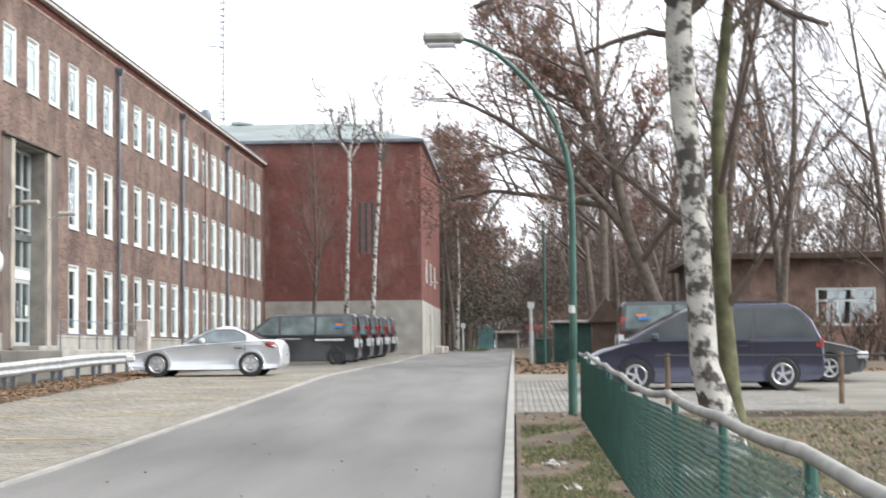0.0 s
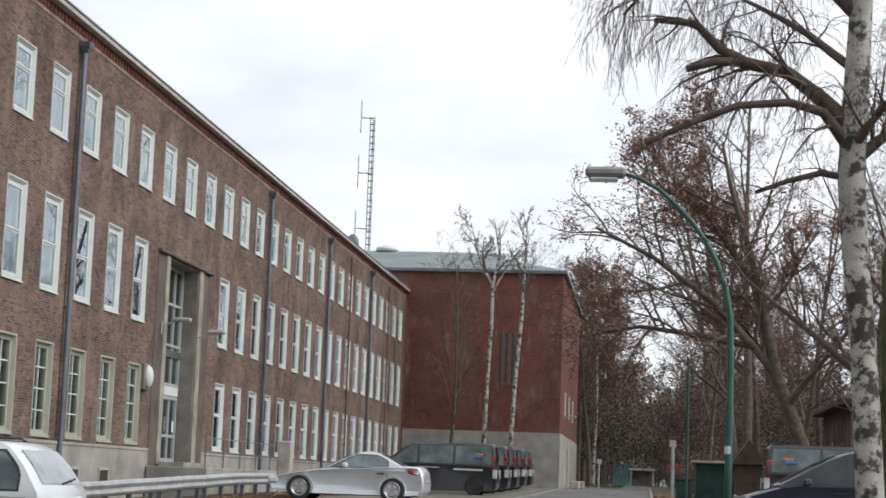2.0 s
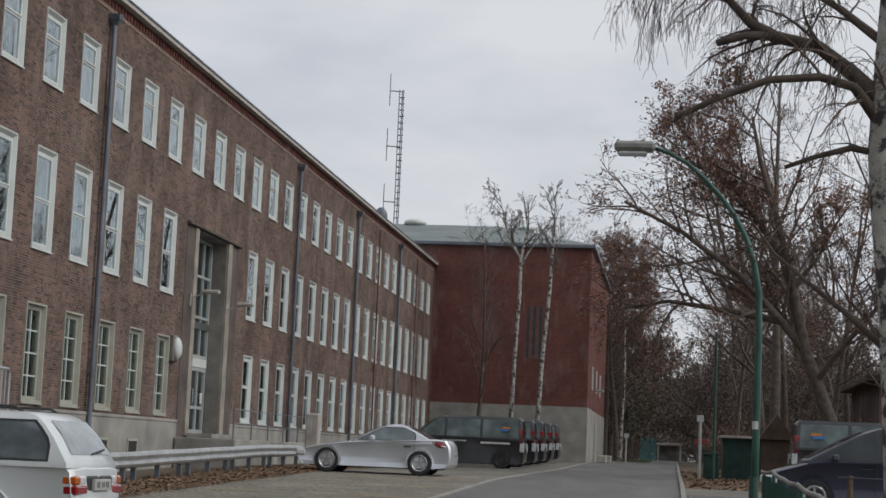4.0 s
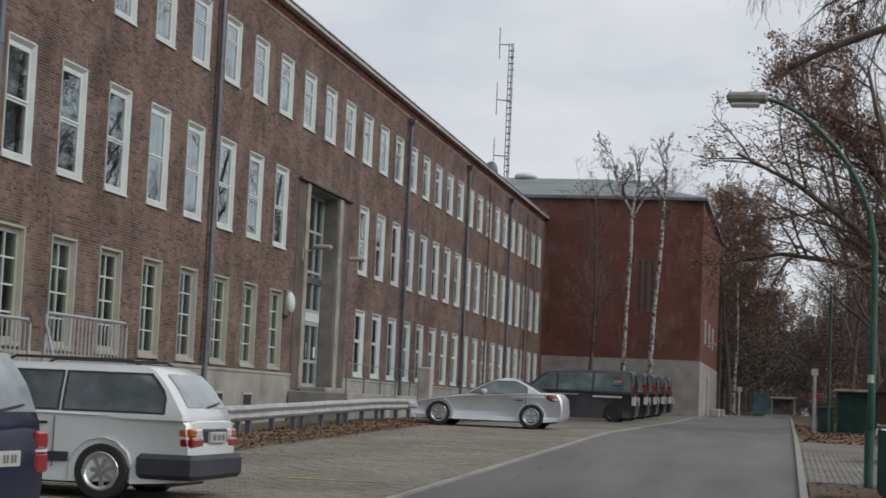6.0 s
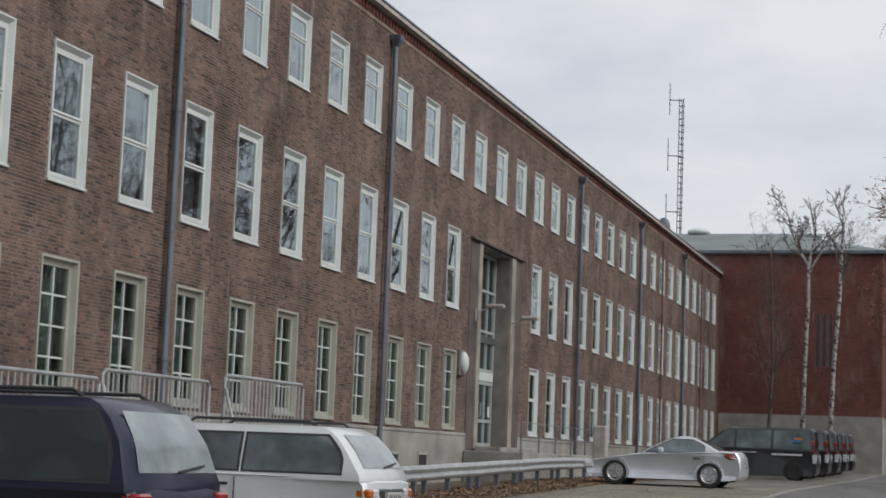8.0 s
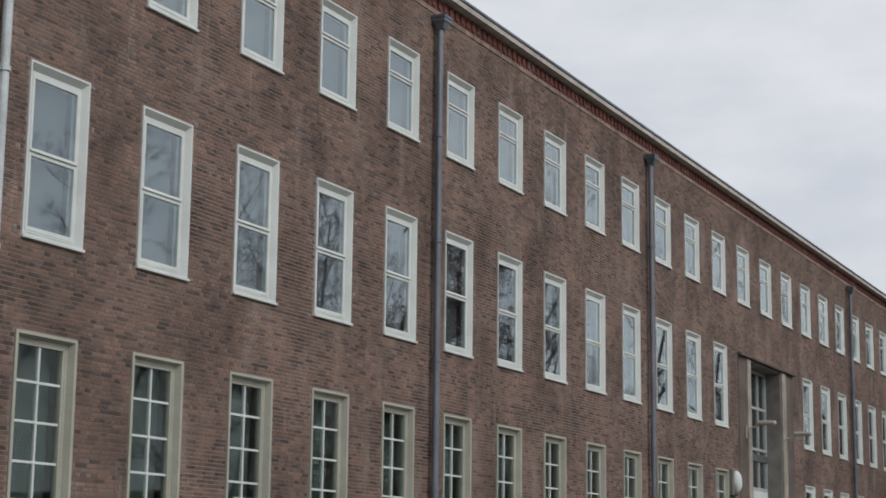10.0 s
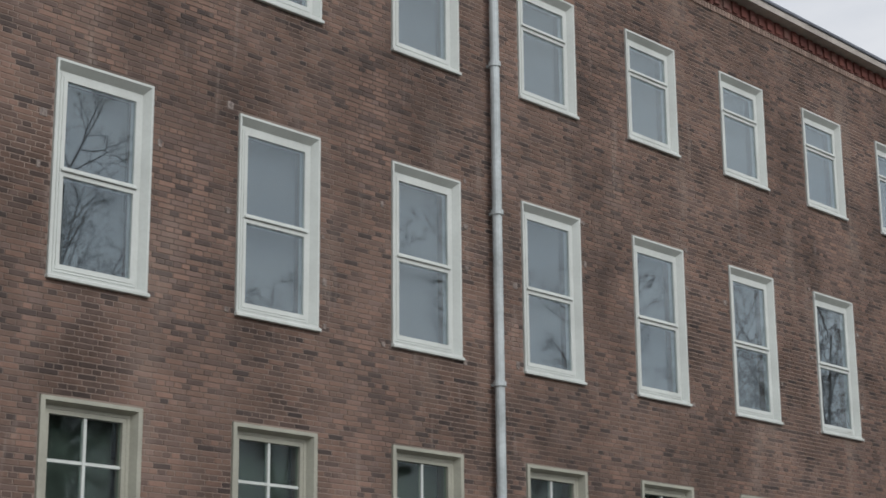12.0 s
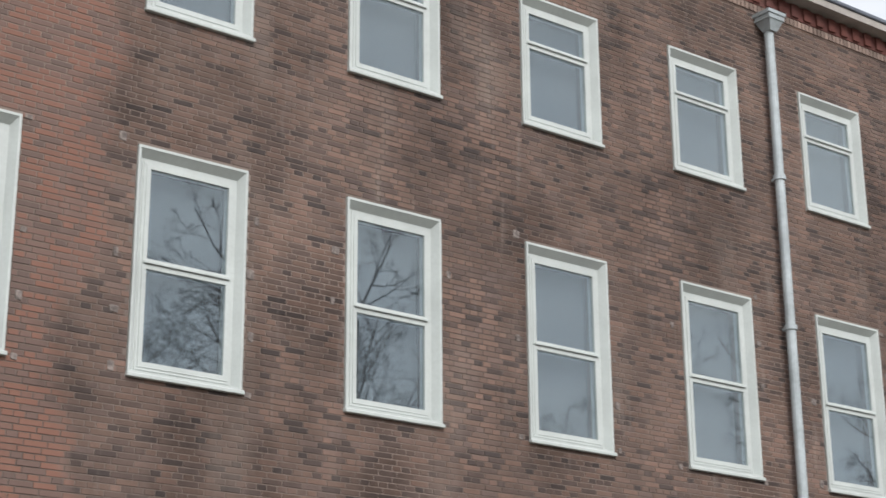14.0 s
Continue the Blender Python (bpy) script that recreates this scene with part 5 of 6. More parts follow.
def make_tree(name, label, at, height, r, seed, cfg, bark, twig, group="", leaves=0, leaf_mat=None, leaf_size=0.06, lean=(0, 0), limbs=None, trunk_pts=None, trunk_radii=None):
    rng = random.Random(seed)
    out = []
    if trunk_pts:
        pts = [Vector(p) for p in trunk_pts]
        out.append((pts, trunk_radii, 0))
        branch_off(out, pts, trunk_radii, height, 0, rng, cfg)
    else:
        grow(out, Vector((0, 0, -0.1)), Vector((lean[0], lean[1], 1)).normalized(), height, r, 0, rng, cfg)
        for i, f in ((0, 1.5), (1, 1.08)):
            out[0][1][i] *= f
    for pts, radii, kids_cfg in limbs or ():
        pts = [Vector(p) for p in pts]
        out.append((pts, radii, 1))
        if kids_cfg:
            L = sum((b - a).length for a, b in zip(pts, pts[1:]))
            branch_off(out, pts, radii, L, 1, rng, kids_cfg)
    tree = empty(name, at, label, "tree", group)
    link_mesh = lambda nm, me: child_of(new(nm, me), tree)
    link_mesh("trunk", tree_mesh("trunk", [o for o in out if o[2] <= 0], bark, SIDES))
    ones = [o for o in out if o[2] == 1]
    made = [o for o in ones if o[1] in [q[1] for q in limbs or ()]]
    for o in made:
        link_mesh("limb", tree_mesh("limb", [o], M_BARK if name == "birch_tree" else bark, SIDES))
    tagged(link_mesh("crown", tree_mesh("crown", [o for o in out if o[2] > 0 and o not in made], twig, SIDES, False)), kind="stuff")
    if leaves:
        tips = [o for o in out if o[2] >= len(cfg["n"]) - 2]
        spots = []
        for _ in range(leaves):
            o = rng.choice(tips)
            spots.append(o[0][rng.randrange(1, len(o[0]))] + rand_dir(rng) * 0.12)
        tagged(link_mesh("foliage", leaf_mesh("foliage", spots, rng, leaf_size, leaf_mat)), kind="stuff")
    return tree


def child_of(ob, parent):
    ob.parent = parent
    return ob


# the near birch, with its stub-ended limbs and hanging twigs
BX, BY, BZ = 15.98, 15.6, ground_z(15.6)


def bpt(x, z, y=0.0):
    return (x - BX, y, z - BZ)


CFG_HANG = dict(n=(6, 6, 6, 4, 3), wob=(0.05, 0.15, 0.2, 0.12, 0.12), up=(0, 0.02, -0.10, -0.5, -0.4), taper=(0.8, 0.8, 0.85, 0.6, 0.5), rmin=0.0026,
                kids=(5, 15, 9, 3), len=(0.3, 0.42, 0.68, 0.6), rr=(0.4, 0.34, 0.40, 0.7), ang=((40, 70), (25, 70), (30, 75), (20, 50)), **{"from": (0.6, 0.12, 0.15, 0.2)})
CFG_SPARSE = dict(CFG_HANG, kids=(4, 5, 4, 2))
birch = make_tree("birch_tree", "white-barked birch with black scars and drooping bare twigs", (BX, BY, BZ), 13.0, 0.15, 11, CFG_HANG, M_BIRCH, M_TWIG,
                  trunk_pts=[bpt(16.02, BZ - 0.1), bpt(15.95, 0.75), bpt(15.80, 1.3), bpt(15.76, 2.2), bpt(15.71, 3.2), bpt(15.62, 4.2), bpt(15.57, 5.1), bpt(15.62, 6.1), bpt(15.68, 7.2), bpt(15.6, 9.5), bpt(15.75, 13)],
                  trunk_radii=[0.30, 0.20, 0.165, 0.155, 0.15, 0.15, 0.16, 0.15, 0.13, 0.10, 0.04],
                  limbs=[([bpt(15.56, 5.45), bpt(15.24, 5.85, -.1), bpt(14.85, 5.94, -.2), bpt(14.27, 5.90, -.2), bpt(13.68, 5.65, -.3), bpt(13.22, 5.42, -.3)], [0.085, 0.06, 0.05, 0.045, 0.04, 0.03], CFG_SPARSE),
                         ([bpt(15.56, 5.72), bpt(15.24, 6.05, .1), bpt(14.85, 6.36, .1), bpt(14.33, 6.51, .2), bpt(14.07, 6.66, .2), bpt(13.77, 6.98, .2), bpt(13.3, 7.04, .3)], [0.11, 0.095, 0.08, 0.075, 0.06, 0.05, 0.035], CFG_HANG),
                         ([bpt(14.33, 6.51, .2), bpt(14.01, 6.49, .1), bpt(13.68, 6.37, 0)], [0.06, 0.05, 0.04], CFG_SPARSE),
                         ([bpt(15.62, 5.09), bpt(15.23, 5.16), bpt(14.85, 5.06), bpt(14.48, 4.92)], [0.05, 0.04, 0.032, 0.025], CFG_SPARSE),
                         ([bpt(15.65, 5.35), bpt(15.96, 5.62), bpt(16.35, 5.69), bpt(16.78, 5.39), bpt(17.3, 5.2)], [0.08, 0.06, 0.05, 0.04, 0.03], CFG_HANG),
                         ([bpt(15.66, 7.0), bpt(14.8, 7.9), bpt(13.8, 8.2), bpt(13.4, 7.9), bpt(12.8, 7.3)], [0.09, 0.07, 0.05, 0.035, 0.02], CFG_HANG),
                         ([bpt(15.66, 7.6), bpt(14.6, 8.6, 1.0), bpt(13.6, 8.2, 1.2), bpt(12.9, 7.4, 1.4)], [0.08, 0.06, 0.045, 0.02], CFG_HANG),
                         ([bpt(15.66, 7.3), bpt(16.4, 8.2, .4), bpt(17.6, 8.4, .6), bpt(18.6, 7.8, .6)], [0.08, 0.06, 0.045, 0.02], CFG_HANG)])
make_tree("mossy_tree", "thin mossy trunk growing close against the birch", (16.22, 15.75, BZ), 9.0, 0.085, 12, dict(CFG_WOOD, kids=(7, 6, 5, 3)), M_MOSSY, M_TWIG,
          trunk_pts=[(0, 0, -0.1), (-0.1, 0, 0.6), (-0.16, 0, 1.5), (-0.2, 0, 2.6), (-0.2, 0, 3.8), (0.0, 0.1, 5.5), (0.3, 0.2, 7.2), (0.5, 0.3, 9)], trunk_radii=[0.17, 0.12, 0.10, 0.09, 0.08, 0.06, 0.05, 0.02])

# the oak with withered leaves
CFG_OAK = dict(CFG_WOOD, kids=(10, 10, 8, 5), up=(0.02, 0.03, 0.02, 0.02, 0.0), wob=(0.06, 0.2, 0.25, 0.28, 0.28), len=(0.4, 0.55, 0.55, 0.6), rmin=0.006)
OX, OY, OZ = 18.6, 53.0, ground_z(53)


def opt(x, z, y=0.0):
    return (x - OX, y, z - OZ)


make_tree("oak_tree", "spreading oak with withered brown leaves along the road", (OX, OY, OZ), 12.0, 0.3, 21, CFG_OAK, M_BARK, M_TWIG, leaves=21000, leaf_mat=M_LEAF, leaf_size=0.062,
          trunk_pts=[opt(18.7, OZ - 0.1), opt(18.35, 2.9), opt(17.44, 5.28), opt(17.0, 7.5), opt(16.5, 9.5), opt(15.9, 11.5), opt(15.6, 13)], trunk_radii=[0.36, 0.23, 0.19, 0.14, 0.11, 0.08, 0.04],
          limbs=[([opt(17.44, 5.28), opt(16.71, 6.19), opt(15.24, 7.66, -.6), opt(13.38, 8.95, -1), opt(11.5, 9.87, -1.2)], [0.16, 0.135, 0.105, 0.075, 0.045], dict(CFG_OAK, kids=(8, 14, 7, 5))),
                 ([opt(16.7, 6.2), opt(15.0, 6.6, 1), opt(13.0, 6.9, 1.5), opt(11.3, 6.6, 1.8)], [0.13, 0.1, 0.07, 0.04], dict(CFG_OAK, kids=(8, 12, 7, 5))),
                 ([opt(17.44, 5.28), opt(16.7, 8.42, .8), opt(15.0, 10.9, 1), opt(13.2, 11.8, 1.2)], [0.14, 0.11, 0.08, 0.04], dict(CFG_OAK, kids=(8, 13, 7, 5)))])

# bare trees of the wood, in three growths, then copies
wood = [make_tree("bare_tree", lab, at, h, r, sd, CFG_WOOD, M_BARK, M_TWIG, group="bare wood")
        for lab, at, h, r, sd in (("tall bare deciduous tree with dark bark", (20.6, 54.0, ground_z(54)), 16.0, 0.18, 31), ("slender bare tree in the wood", (22.8, 56, ground_z(56)), 15.0, 0.17, 32), ("forked bare tree in the wood", (26.5, 50, ground_z(50)), 17.0, 0.22, 33))]
rngt = random.Random(77)
spots = [(21.0, 60), (24.0, 63), (17.3, 68), (20.0, 72), (27.5, 60), (30, 55), (29, 67), (24, 75), (17.6, 82), (33, 63), (22, 86), (28, 84), (16.8, 96), (20, 102), (33, 75), (37, 68), (26, 96), (31, 100), (17.5, 112), (22, 118), (16.6, 126), (28, 112), (36, 88), (41, 80), (35, 105), (19, 136), (25, 132)]
for i in range(26):
    spots.append((rngt.uniform(16, 60), rngt.uniform(125, 190)))
for i in range(16):
    spots.append((rngt.uniform(-4, 9), rngt.uniform(120, 200)))
for i in range(6):
    spots.append((9.5 + rngt.uniform(-6, 9), rngt.uniform(200, 240)))
for i, (x, y) in enumerate(spots):
    s_ = rngt.uniform(0.8, 1.15)
    t_ = copy_thing(wood[i % 3], pose(x, y, ground_z(y), 0, 0, rngt.uniform(0, 360)) )
    t_.scale = (s_, s_, s_ * rngt.uniform(0.85, 1.1))
# trees across the road that mirror in the office windows
for x, y, a in ((24, 4, 40), (27, 11, 130), (30, 17, 10), (29, -3, 80), (25, -12, 200), (32, 6, 300)):
    copy_thing(wood[a % 3], pose(x, y, ground_z(y), 0, 0, a))

for x, y, a in ((27, 33, 75), (33, 38, 330), (31, 27, 140), (26, 42, 20)):
    t_ = copy_thing(wood[a % 3], pose(x, y, ground_z(y), 0, 0, a))
    t_.scale = (0.95, 0.95, 0.9)
t_ = copy_thing(wood[1], pose(24.5, 22.5, ground_z(22.5), 0, 0, 250))
t_.scale = (1.5, 1.5, 1.45)

# birches and a dark tree before the annex
CFG_BIRCH = dict(CFG_WOOD, kids=(12, 5, 5, 3), len=(0.15, 0.5, 0.5, 0.5), up=(0.0, 0.2, 0.1, 0.0, -0.1), rmin=0.009, **{"from": (0.62, 0.2, 0.2, 0.2)})
zb = ground_z(84)
make_tree("bare_birch", "slender forked white birch before the annex", (5.05, 84, zb), 14.0, 0.13, 41, CFG_BIRCH, M_BIRCH, M_TWIG, group="annex birches",
          trunk_pts=[(0, 0, -0.1), (0.03, 0, 2.3), (0.1, 0, 5.2), (0.25, 0, 8.7), (0.23, 0, 10.4), (-0.3, 0, 11.2), (-0.45, 0, 11.6), (-1.0, 0, 13.6)], trunk_radii=[0.13, 0.115, 0.10, 0.09, 0.08, 0.065, 0.05, 0.02],
          limbs=[([(0.23, 0, 10.4), (0.55, 0, 11.9), (0.23, 0.2, 13.6)], [0.09, 0.06, 0.03], CFG_BIRCH), ([(0.24, 0, 10.0), (0.9, 0, 11.2), (1.5, 0.2, 12.2)], [0.06, 0.045, 0.02], CFG_BIRCH)])
make_tree("bare_birch", "slender straight white birch before the annex", (6.42, 84, zb), 14.0, 0.13, 42, CFG_BIRCH, M_BIRCH, M_TWIG, group="annex birches",
          trunk_pts=[(0, 0, -0.1), (0.02, 0, 2.3), (0.15, 0, 5.3), (0.4, 0, 8.7), (0.48, 0, 11), (0.57, 0, 13.9)], trunk_radii=[0.14, 0.12, 0.105, 0.09, 0.065, 0.02])
make_tree("dark_tree", "thin dark bare tree before the annex", (3.27, 84, zb), 11.5, 0.12, 43, dict(CFG_WOOD, kids=(16, 6, 5, 3), ang=((15, 40), (30, 60), (30, 65), (30, 70))), M_BARK, M_TWIG)
# white-limbed birch beside the annex
make_tree("bare_birch", "leaning white birch at the annex corner", (9.75, 112, ground_z(112)), 9.0, 0.14, 44, dict(CFG_BIRCH, len=(0.32, 0.5, 0.5, 0.5), **{"from": (0.3, 0.2, 0.2, 0.2)}), M_BIRCH, M_TWIG, group="annex birches", lean=(0.12, 0))


# dark evergreen growth beside the far road
def thicket(name, label, at, w, h, n, seed, leaf, size):
    rng = random.Random(seed)
    out = []
    for i in range(14):
        grow(out, Vector((rng.uniform(-w, w) * 0.4, rng.uniform(-w, w) * 0.4, -0.1)), Vector((rng.gauss(0, 0.25), rng.gauss(0, 0.25), 1)).normalized(), h * rng.uniform(0.6, 1.0), 0.05, 2, rng, CFG_WOOD)
    t = empty(name, at, label, "shrub")
    tagged(child_of(new("stem_mass", tree_mesh("stem_mass", out, M_TWIG, SIDES, False)), t), kind="stuff")
    sp = []
    for _ in range(n):
        o = rng.choice(out)
        sp.append(o[0][rng.randrange(len(o[0]))] + rand_dir(rng) * rng.uniform(0.05, 0.5))
    tagged(child_of(new("foliage", leaf_mesh("foliage", sp, rng, size, leaf)), t), kind="stuff")
    return t


leafy = make_tree("leafy_oak", "oak holding withered red-brown leaves beside the far road", (9.3, 122, ground_z(122)), 14.0, 0.2, 61, dict(CFG_OAK, kids=(14, 9, 7, 4), rmin=0.012), M_BARK, M_TWIG, leaves=10000, leaf_mat=M_LEAF, leaf_size=0.09, group="leafy oaks")
for x, y, s_, a in ((8.4, 132, 1.1, 100), (9.6, 146, 1.15, 210), (21.5, 112, 0.8, 40)):
    t_ = copy_thing(leafy, pose(x, y, ground_z(y), 0, 0, a))
    t_.scale = (s_, s_, s_)
ever = thicket("evergreen_tree", "dense dark evergreen growth beside the road", (7.6, 128, ground_z(128)), 5, 9.5, 9000, 51, M_DARKLEAF, 0.12)
for x, y, s_, a in ((5.0, 136, 1.1, 80), (7.9, 143, 1.2, 200), (8.2, 158, 1.2, 300), (3, 150, 1.3, 20), (17.5, 150, 0.9, 120), (18.5, 120, 0.45, 40)):
    e = copy_thing(ever, pose(x, y, ground_z(y), 0, 0, a))
    e.scale = (s_, s_, s_)
M_HAZE = mat("fine_twig_mass", (0.105, 0.08, 0.068), 0.9, vary=0.2, scale=0.3, fine=10, bump=0.0, island=0.15)
belt = thicket("woodland_clump", "dense bare woodland growth far along the road", (14, 232, ground_z(232)), 9, 11, 12000, 54, M_HAZE, 0.12)
for i in range(34):
    x = -30 + 3.1 * i + rngt.uniform(-1, 1)
    y = rngt.uniform(205, 240) if x < 18 else rngt.uniform(140, 215)
    if 8.3 < x < 14.2 and y < 215:
        y = 236
    e = copy_thing(belt, pose(x, y, ground_z(y), 0, 0, rngt.uniform(0, 360)))
    e.scale = (1.3, 1.3, rngt.uniform(0.8, 1.2))
for x, y, s_ in ((18.5, 104, 0.7), (23, 110, 0.8), (28, 118, 0.9), (34, 112, 0.9), (19.5, 126, 0.9), (40, 100, 0.9), (26, 140, 1.1), (7.0, 168, 1.0), (5.0, 186, 1.1), (17.8, 172, 0.9), (16.8, 190, 0.9)):
    e = copy_thing(belt, pose(x, y, ground_z(y), 0, 0, x * 37))
    e.scale = (s_, s_, s_)
for i in range(16):
    x = -14 + 3.6 * i
    y = 246 - 2.2 * abs(x - 12) * 0.5
    e = copy_thing(belt, pose(x, y, ground_z(y) - 0.6, 0, 0, i * 47))
    e.scale = (1.0, 1.0, 0.4)
bush = thicket("bare_bush", "brown leafless bush with a few withered leaves", (23.0, 52.0, ground_z(52)), 1.6, 1.7, 500, 52, M_LEAF, 0.05)
for x, y, s_, a in ((19.5, 57.5, 1.2, 90), (23.5, 58, 1.3, 160), (27, 62, 1.5, 220), (31, 65, 1.5, 10), (15.8, 70, 1.1, 77), (16.4, 80, 1.4, 190), (22.5, 68, 1.5, 300), (25.0, 44, 0.9, 30), (16, 92, 1.6, 5), (17, 105, 1.8, 60)):
    e = copy_thing(bush, pose(x, y, ground_z(y), 0, 0, a))
    e.scale = (s_, s_, s_)
shrub = thicket("green_bush", "yellow-green clipped bush before the house", (25.5, 66, ground_z(66)), 1.2, 1.7, 2200, 53, mat("yellow_green_leaf", (0.09, 0.10, 0.03), 0.8, vary=0.3, island=0.3, bump=0.0), 0.06)


# ---- ground cover ----
def scatter(name, label, cat, n, area, seed, size, material, lift=0.0, flat=True, tall=0.08, keep=None):
    rng = random.Random(seed)
    vs, fs = [], []
    for _ in range(n):
        x, y = rng.uniform(area[0], area[1]), rng.uniform(area[2], area[3])
        if keep and not keep(x, y, rng):
            continue
        z = ground_z(y) + lift
        k = len(vs)
        s = size * rng.uniform(0.5, 1.4)
        a = rng.uniform(0, 6.283)
        c, d = math.cos(a) * s, math.sin(a) * s
        if flat:
            t1, t2 = rng.uniform(0, s * 0.7), rng.uniform(0, s * 0.7)
            vs += [(x - c, y - d, z), (x + d * 0.6, y - c * 0.6, z + t1), (x + c, y + d, z + t2), (x - d * 0.6, y + c * 0.6, z + 0.003)]
            fs.append((k, k + 1, k + 2, k + 3))
        else:
            hh = tall * rng.uniform(0.5, 1.3)
            vs += [(x - c * 0.12, y - d * 0.12, z), (x + c * 0.12, y + d * 0.12, z), (x + c, y + d, z + hh)]
            fs.append((k, k + 1, k + 2))
    ob = link(name, vs, fs, material)
    return tagged(ob, label, cat, kind="stuff")


M_LITTER = mat("fallen_leaf", (0.17, 0.105, 0.060), 0.9, vary=0.35, scale=3, fine=20, bump=0.0, island=0.45)
M_GRASS = mat("winter_grass", (0.085, 0.105, 0.035), 0.85, vary=0.35, scale=1.5, fine=20, bump=0.0, island=0.4)
tagged(strip("verge_near", 13.64, 14.9, -8, 22.85, 0.03, M_SOIL, thick=0.2), "bare brown verge between kerb and fence", "verge", kind="structure")
scatter("verge_grass", "sparse winter grass on the verge", "grass", 16000, (13.7, 14.6, 2, 20), 61, 0.035, M_GRASS, 0.03, False, 0.05, lambda x, y, r: noise.noise(Vector((x * 1.3, y * 0.5, 0))) > -0.1)
scatter("lawn_grass", "patchy winter lawn behind the fence", "grass", 26000, (14.7, 21, 3, 22), 62, 0.04, M_GRASS, -0.05, False, 0.06, lambda x, y, r: noise.noise(Vector((x * 0.5, y * 0.4, 3))) > -0.25)
scatter("leaf_litter_verge", "fallen brown leaves on verge and lawn", "leaf litter", 5000, (13.7, 21, 3, 23), 63, 0.035, M_LITTER, 0.035)
tagged(strip("leaf_bank", 1.7, 3.9, 9, 60, 0.06, M_SOIL, thick=0.2), "low bank of soil and leaves along the barrier", "verge", kind="structure")
scatter("leaf_litter_bank", "brown leaves heaped along the crash barrier", "leaf litter", 24000, (2.2, 4.3, 16, 50), 64, 0.03, M_LITTER, 0.065)
scatter("leaf_litter_far", "brown leaves under the trees", "leaf litter", 9000, (13.6, 24, 40, 80), 65, 0.07, M_LITTER, -0.03)
scatter("leaf_litter_road", "scattered leaves on the asphalt and bays", "leaf litter", 900, (4.2, 13.4, 8, 70), 66, 0.018, M_LITTER, 0.03)
scatter("verge_grass_far", "green grass strip at the annex corner", "grass", 5000, (9.3, 11.6, 113, 140), 67, 0.09, M_GRASS, -0.05, False, 0.14)
for x, y, sx in ((15.4, 7.2, 0.35), (15.9, 9.6, 0.28), (15.2, 13.2, 0.35), (14.0, 13.6, 0.10), (14.15, 11.0, 0.07)):
    rngs = random.Random(int(x * 100))
    sp = [Vector((rngs.gauss(0, sx * 0.6), rngs.gauss(0, sx * 0.6), abs(rngs.gauss(0, 0.05)))) for _ in range(int(700 * sx))]
    ob = new("pale_plant_cushion", leaf_mesh("pale_plant_cushion", sp, rngs, 0.04, M_PLATE))
    ob.matrix_world = Matrix.Translation((x, y, ground_z(y) - 0.03))
    tagged(ob, "pale whitish low plant cushion on the lawn", "plant", "lawn cushions")
M_YELLOW = mat("faded_yellow_line", (0.40, 0.29, 0.10), 0.9, vary=0.4, scale=4, fine=30)
for y in (18.0, 23.2, 28.4, 33.6, 38.6):
    z = ground_z(y) + 0.047
    z2 = ground_z(y + 0.1) + 0.047
    bm = bmesh.new()
    for x0, x1 in ((4.4, 6.1), (6.5, 8.3)):
        bm.faces.new([bm.verts.new(v) for v in ((x0, y, z), (x1, y, z), (x1, y + 0.1, z2), (x0, y + 0.1, z2))])
    tagged(part("road_marking_bay", bm, M_YELLOW), "faded yellow bay line on the pavers", "road marking", kind="structure")

# ---- pieces of pavements and walls ----
def brick_mesh(name, l, w, h, material, bev=0.006):
    """One block lying in x (w) y (l) z (h), top edges chamfered, bottom open."""
    b = bev
    v = [(0, 0, 0), (w, 0, 0), (w, l, 0), (0, l, 0), (0, 0, h - b), (w, 0, h - b), (w, l, h - b), (0, l, h - b), (b, b, h), (w - b, b, h), (w - b, l - b, h), (b, l - b, h)]
    f = [(0, 1, 5, 4), (1, 2, 6, 5), (2, 3, 7, 6), (3, 0, 4, 7), (4, 5, 9, 8), (5, 6, 10, 9), (6, 7, 11, 10), (7, 4, 8, 11), (8, 9, 10, 11)]
    me = bpy.data.meshes.new(name)
    me.from_pydata(v, [], f)
    me.materials.append(material)
    return me


def lay(parent, x0, x1, y0, y1, lift, single, rest_mat, one_mat, name="paver", l=0.2, w=0.1):
    """Pavers in rows across x; those in the stretch 'single' (ymin, ymax) are parts, the rest one joined part."""
    one = brick_mesh(name, l - 0.008, w - 0.006, 0.02, one_mat)
    base_v = np.array([tuple(v.co) for v in one.vertices])
    base_f = [tuple(p.vertices) for p in one.polygons]
    rng = random.Random(int(x0 * 10 + y0))
    vs, fs, count = [], [], 0
    j = 0
    x = x0
    while x + w <= x1 + 1e-6:
        y = y0 + (0.5 * l if j % 2 else 0)
        while y + l <= y1:
            dz = ground_z(y) + lift + rng.uniform(-0.003, 0.003)
            if single[0] <= y < single[1] and single[2] <= x < single[3] and count < 300:
                ob = new(name, one)
                ob.parent = parent
                ob.location = (x, y, dz)
                count += 1
            else:
                k = len(fs) // 9 * 12
                vs.append(base_v + np.array((x, y, dz)))
                fs += [tuple(i + k for i in f) for f in base_f]
            y += l
        x += w
        j += 1
    ob = link("pavers", np.concatenate(vs).tolist(), fs, rest_mat, parent)
    tagged(ob, kind="stuff")


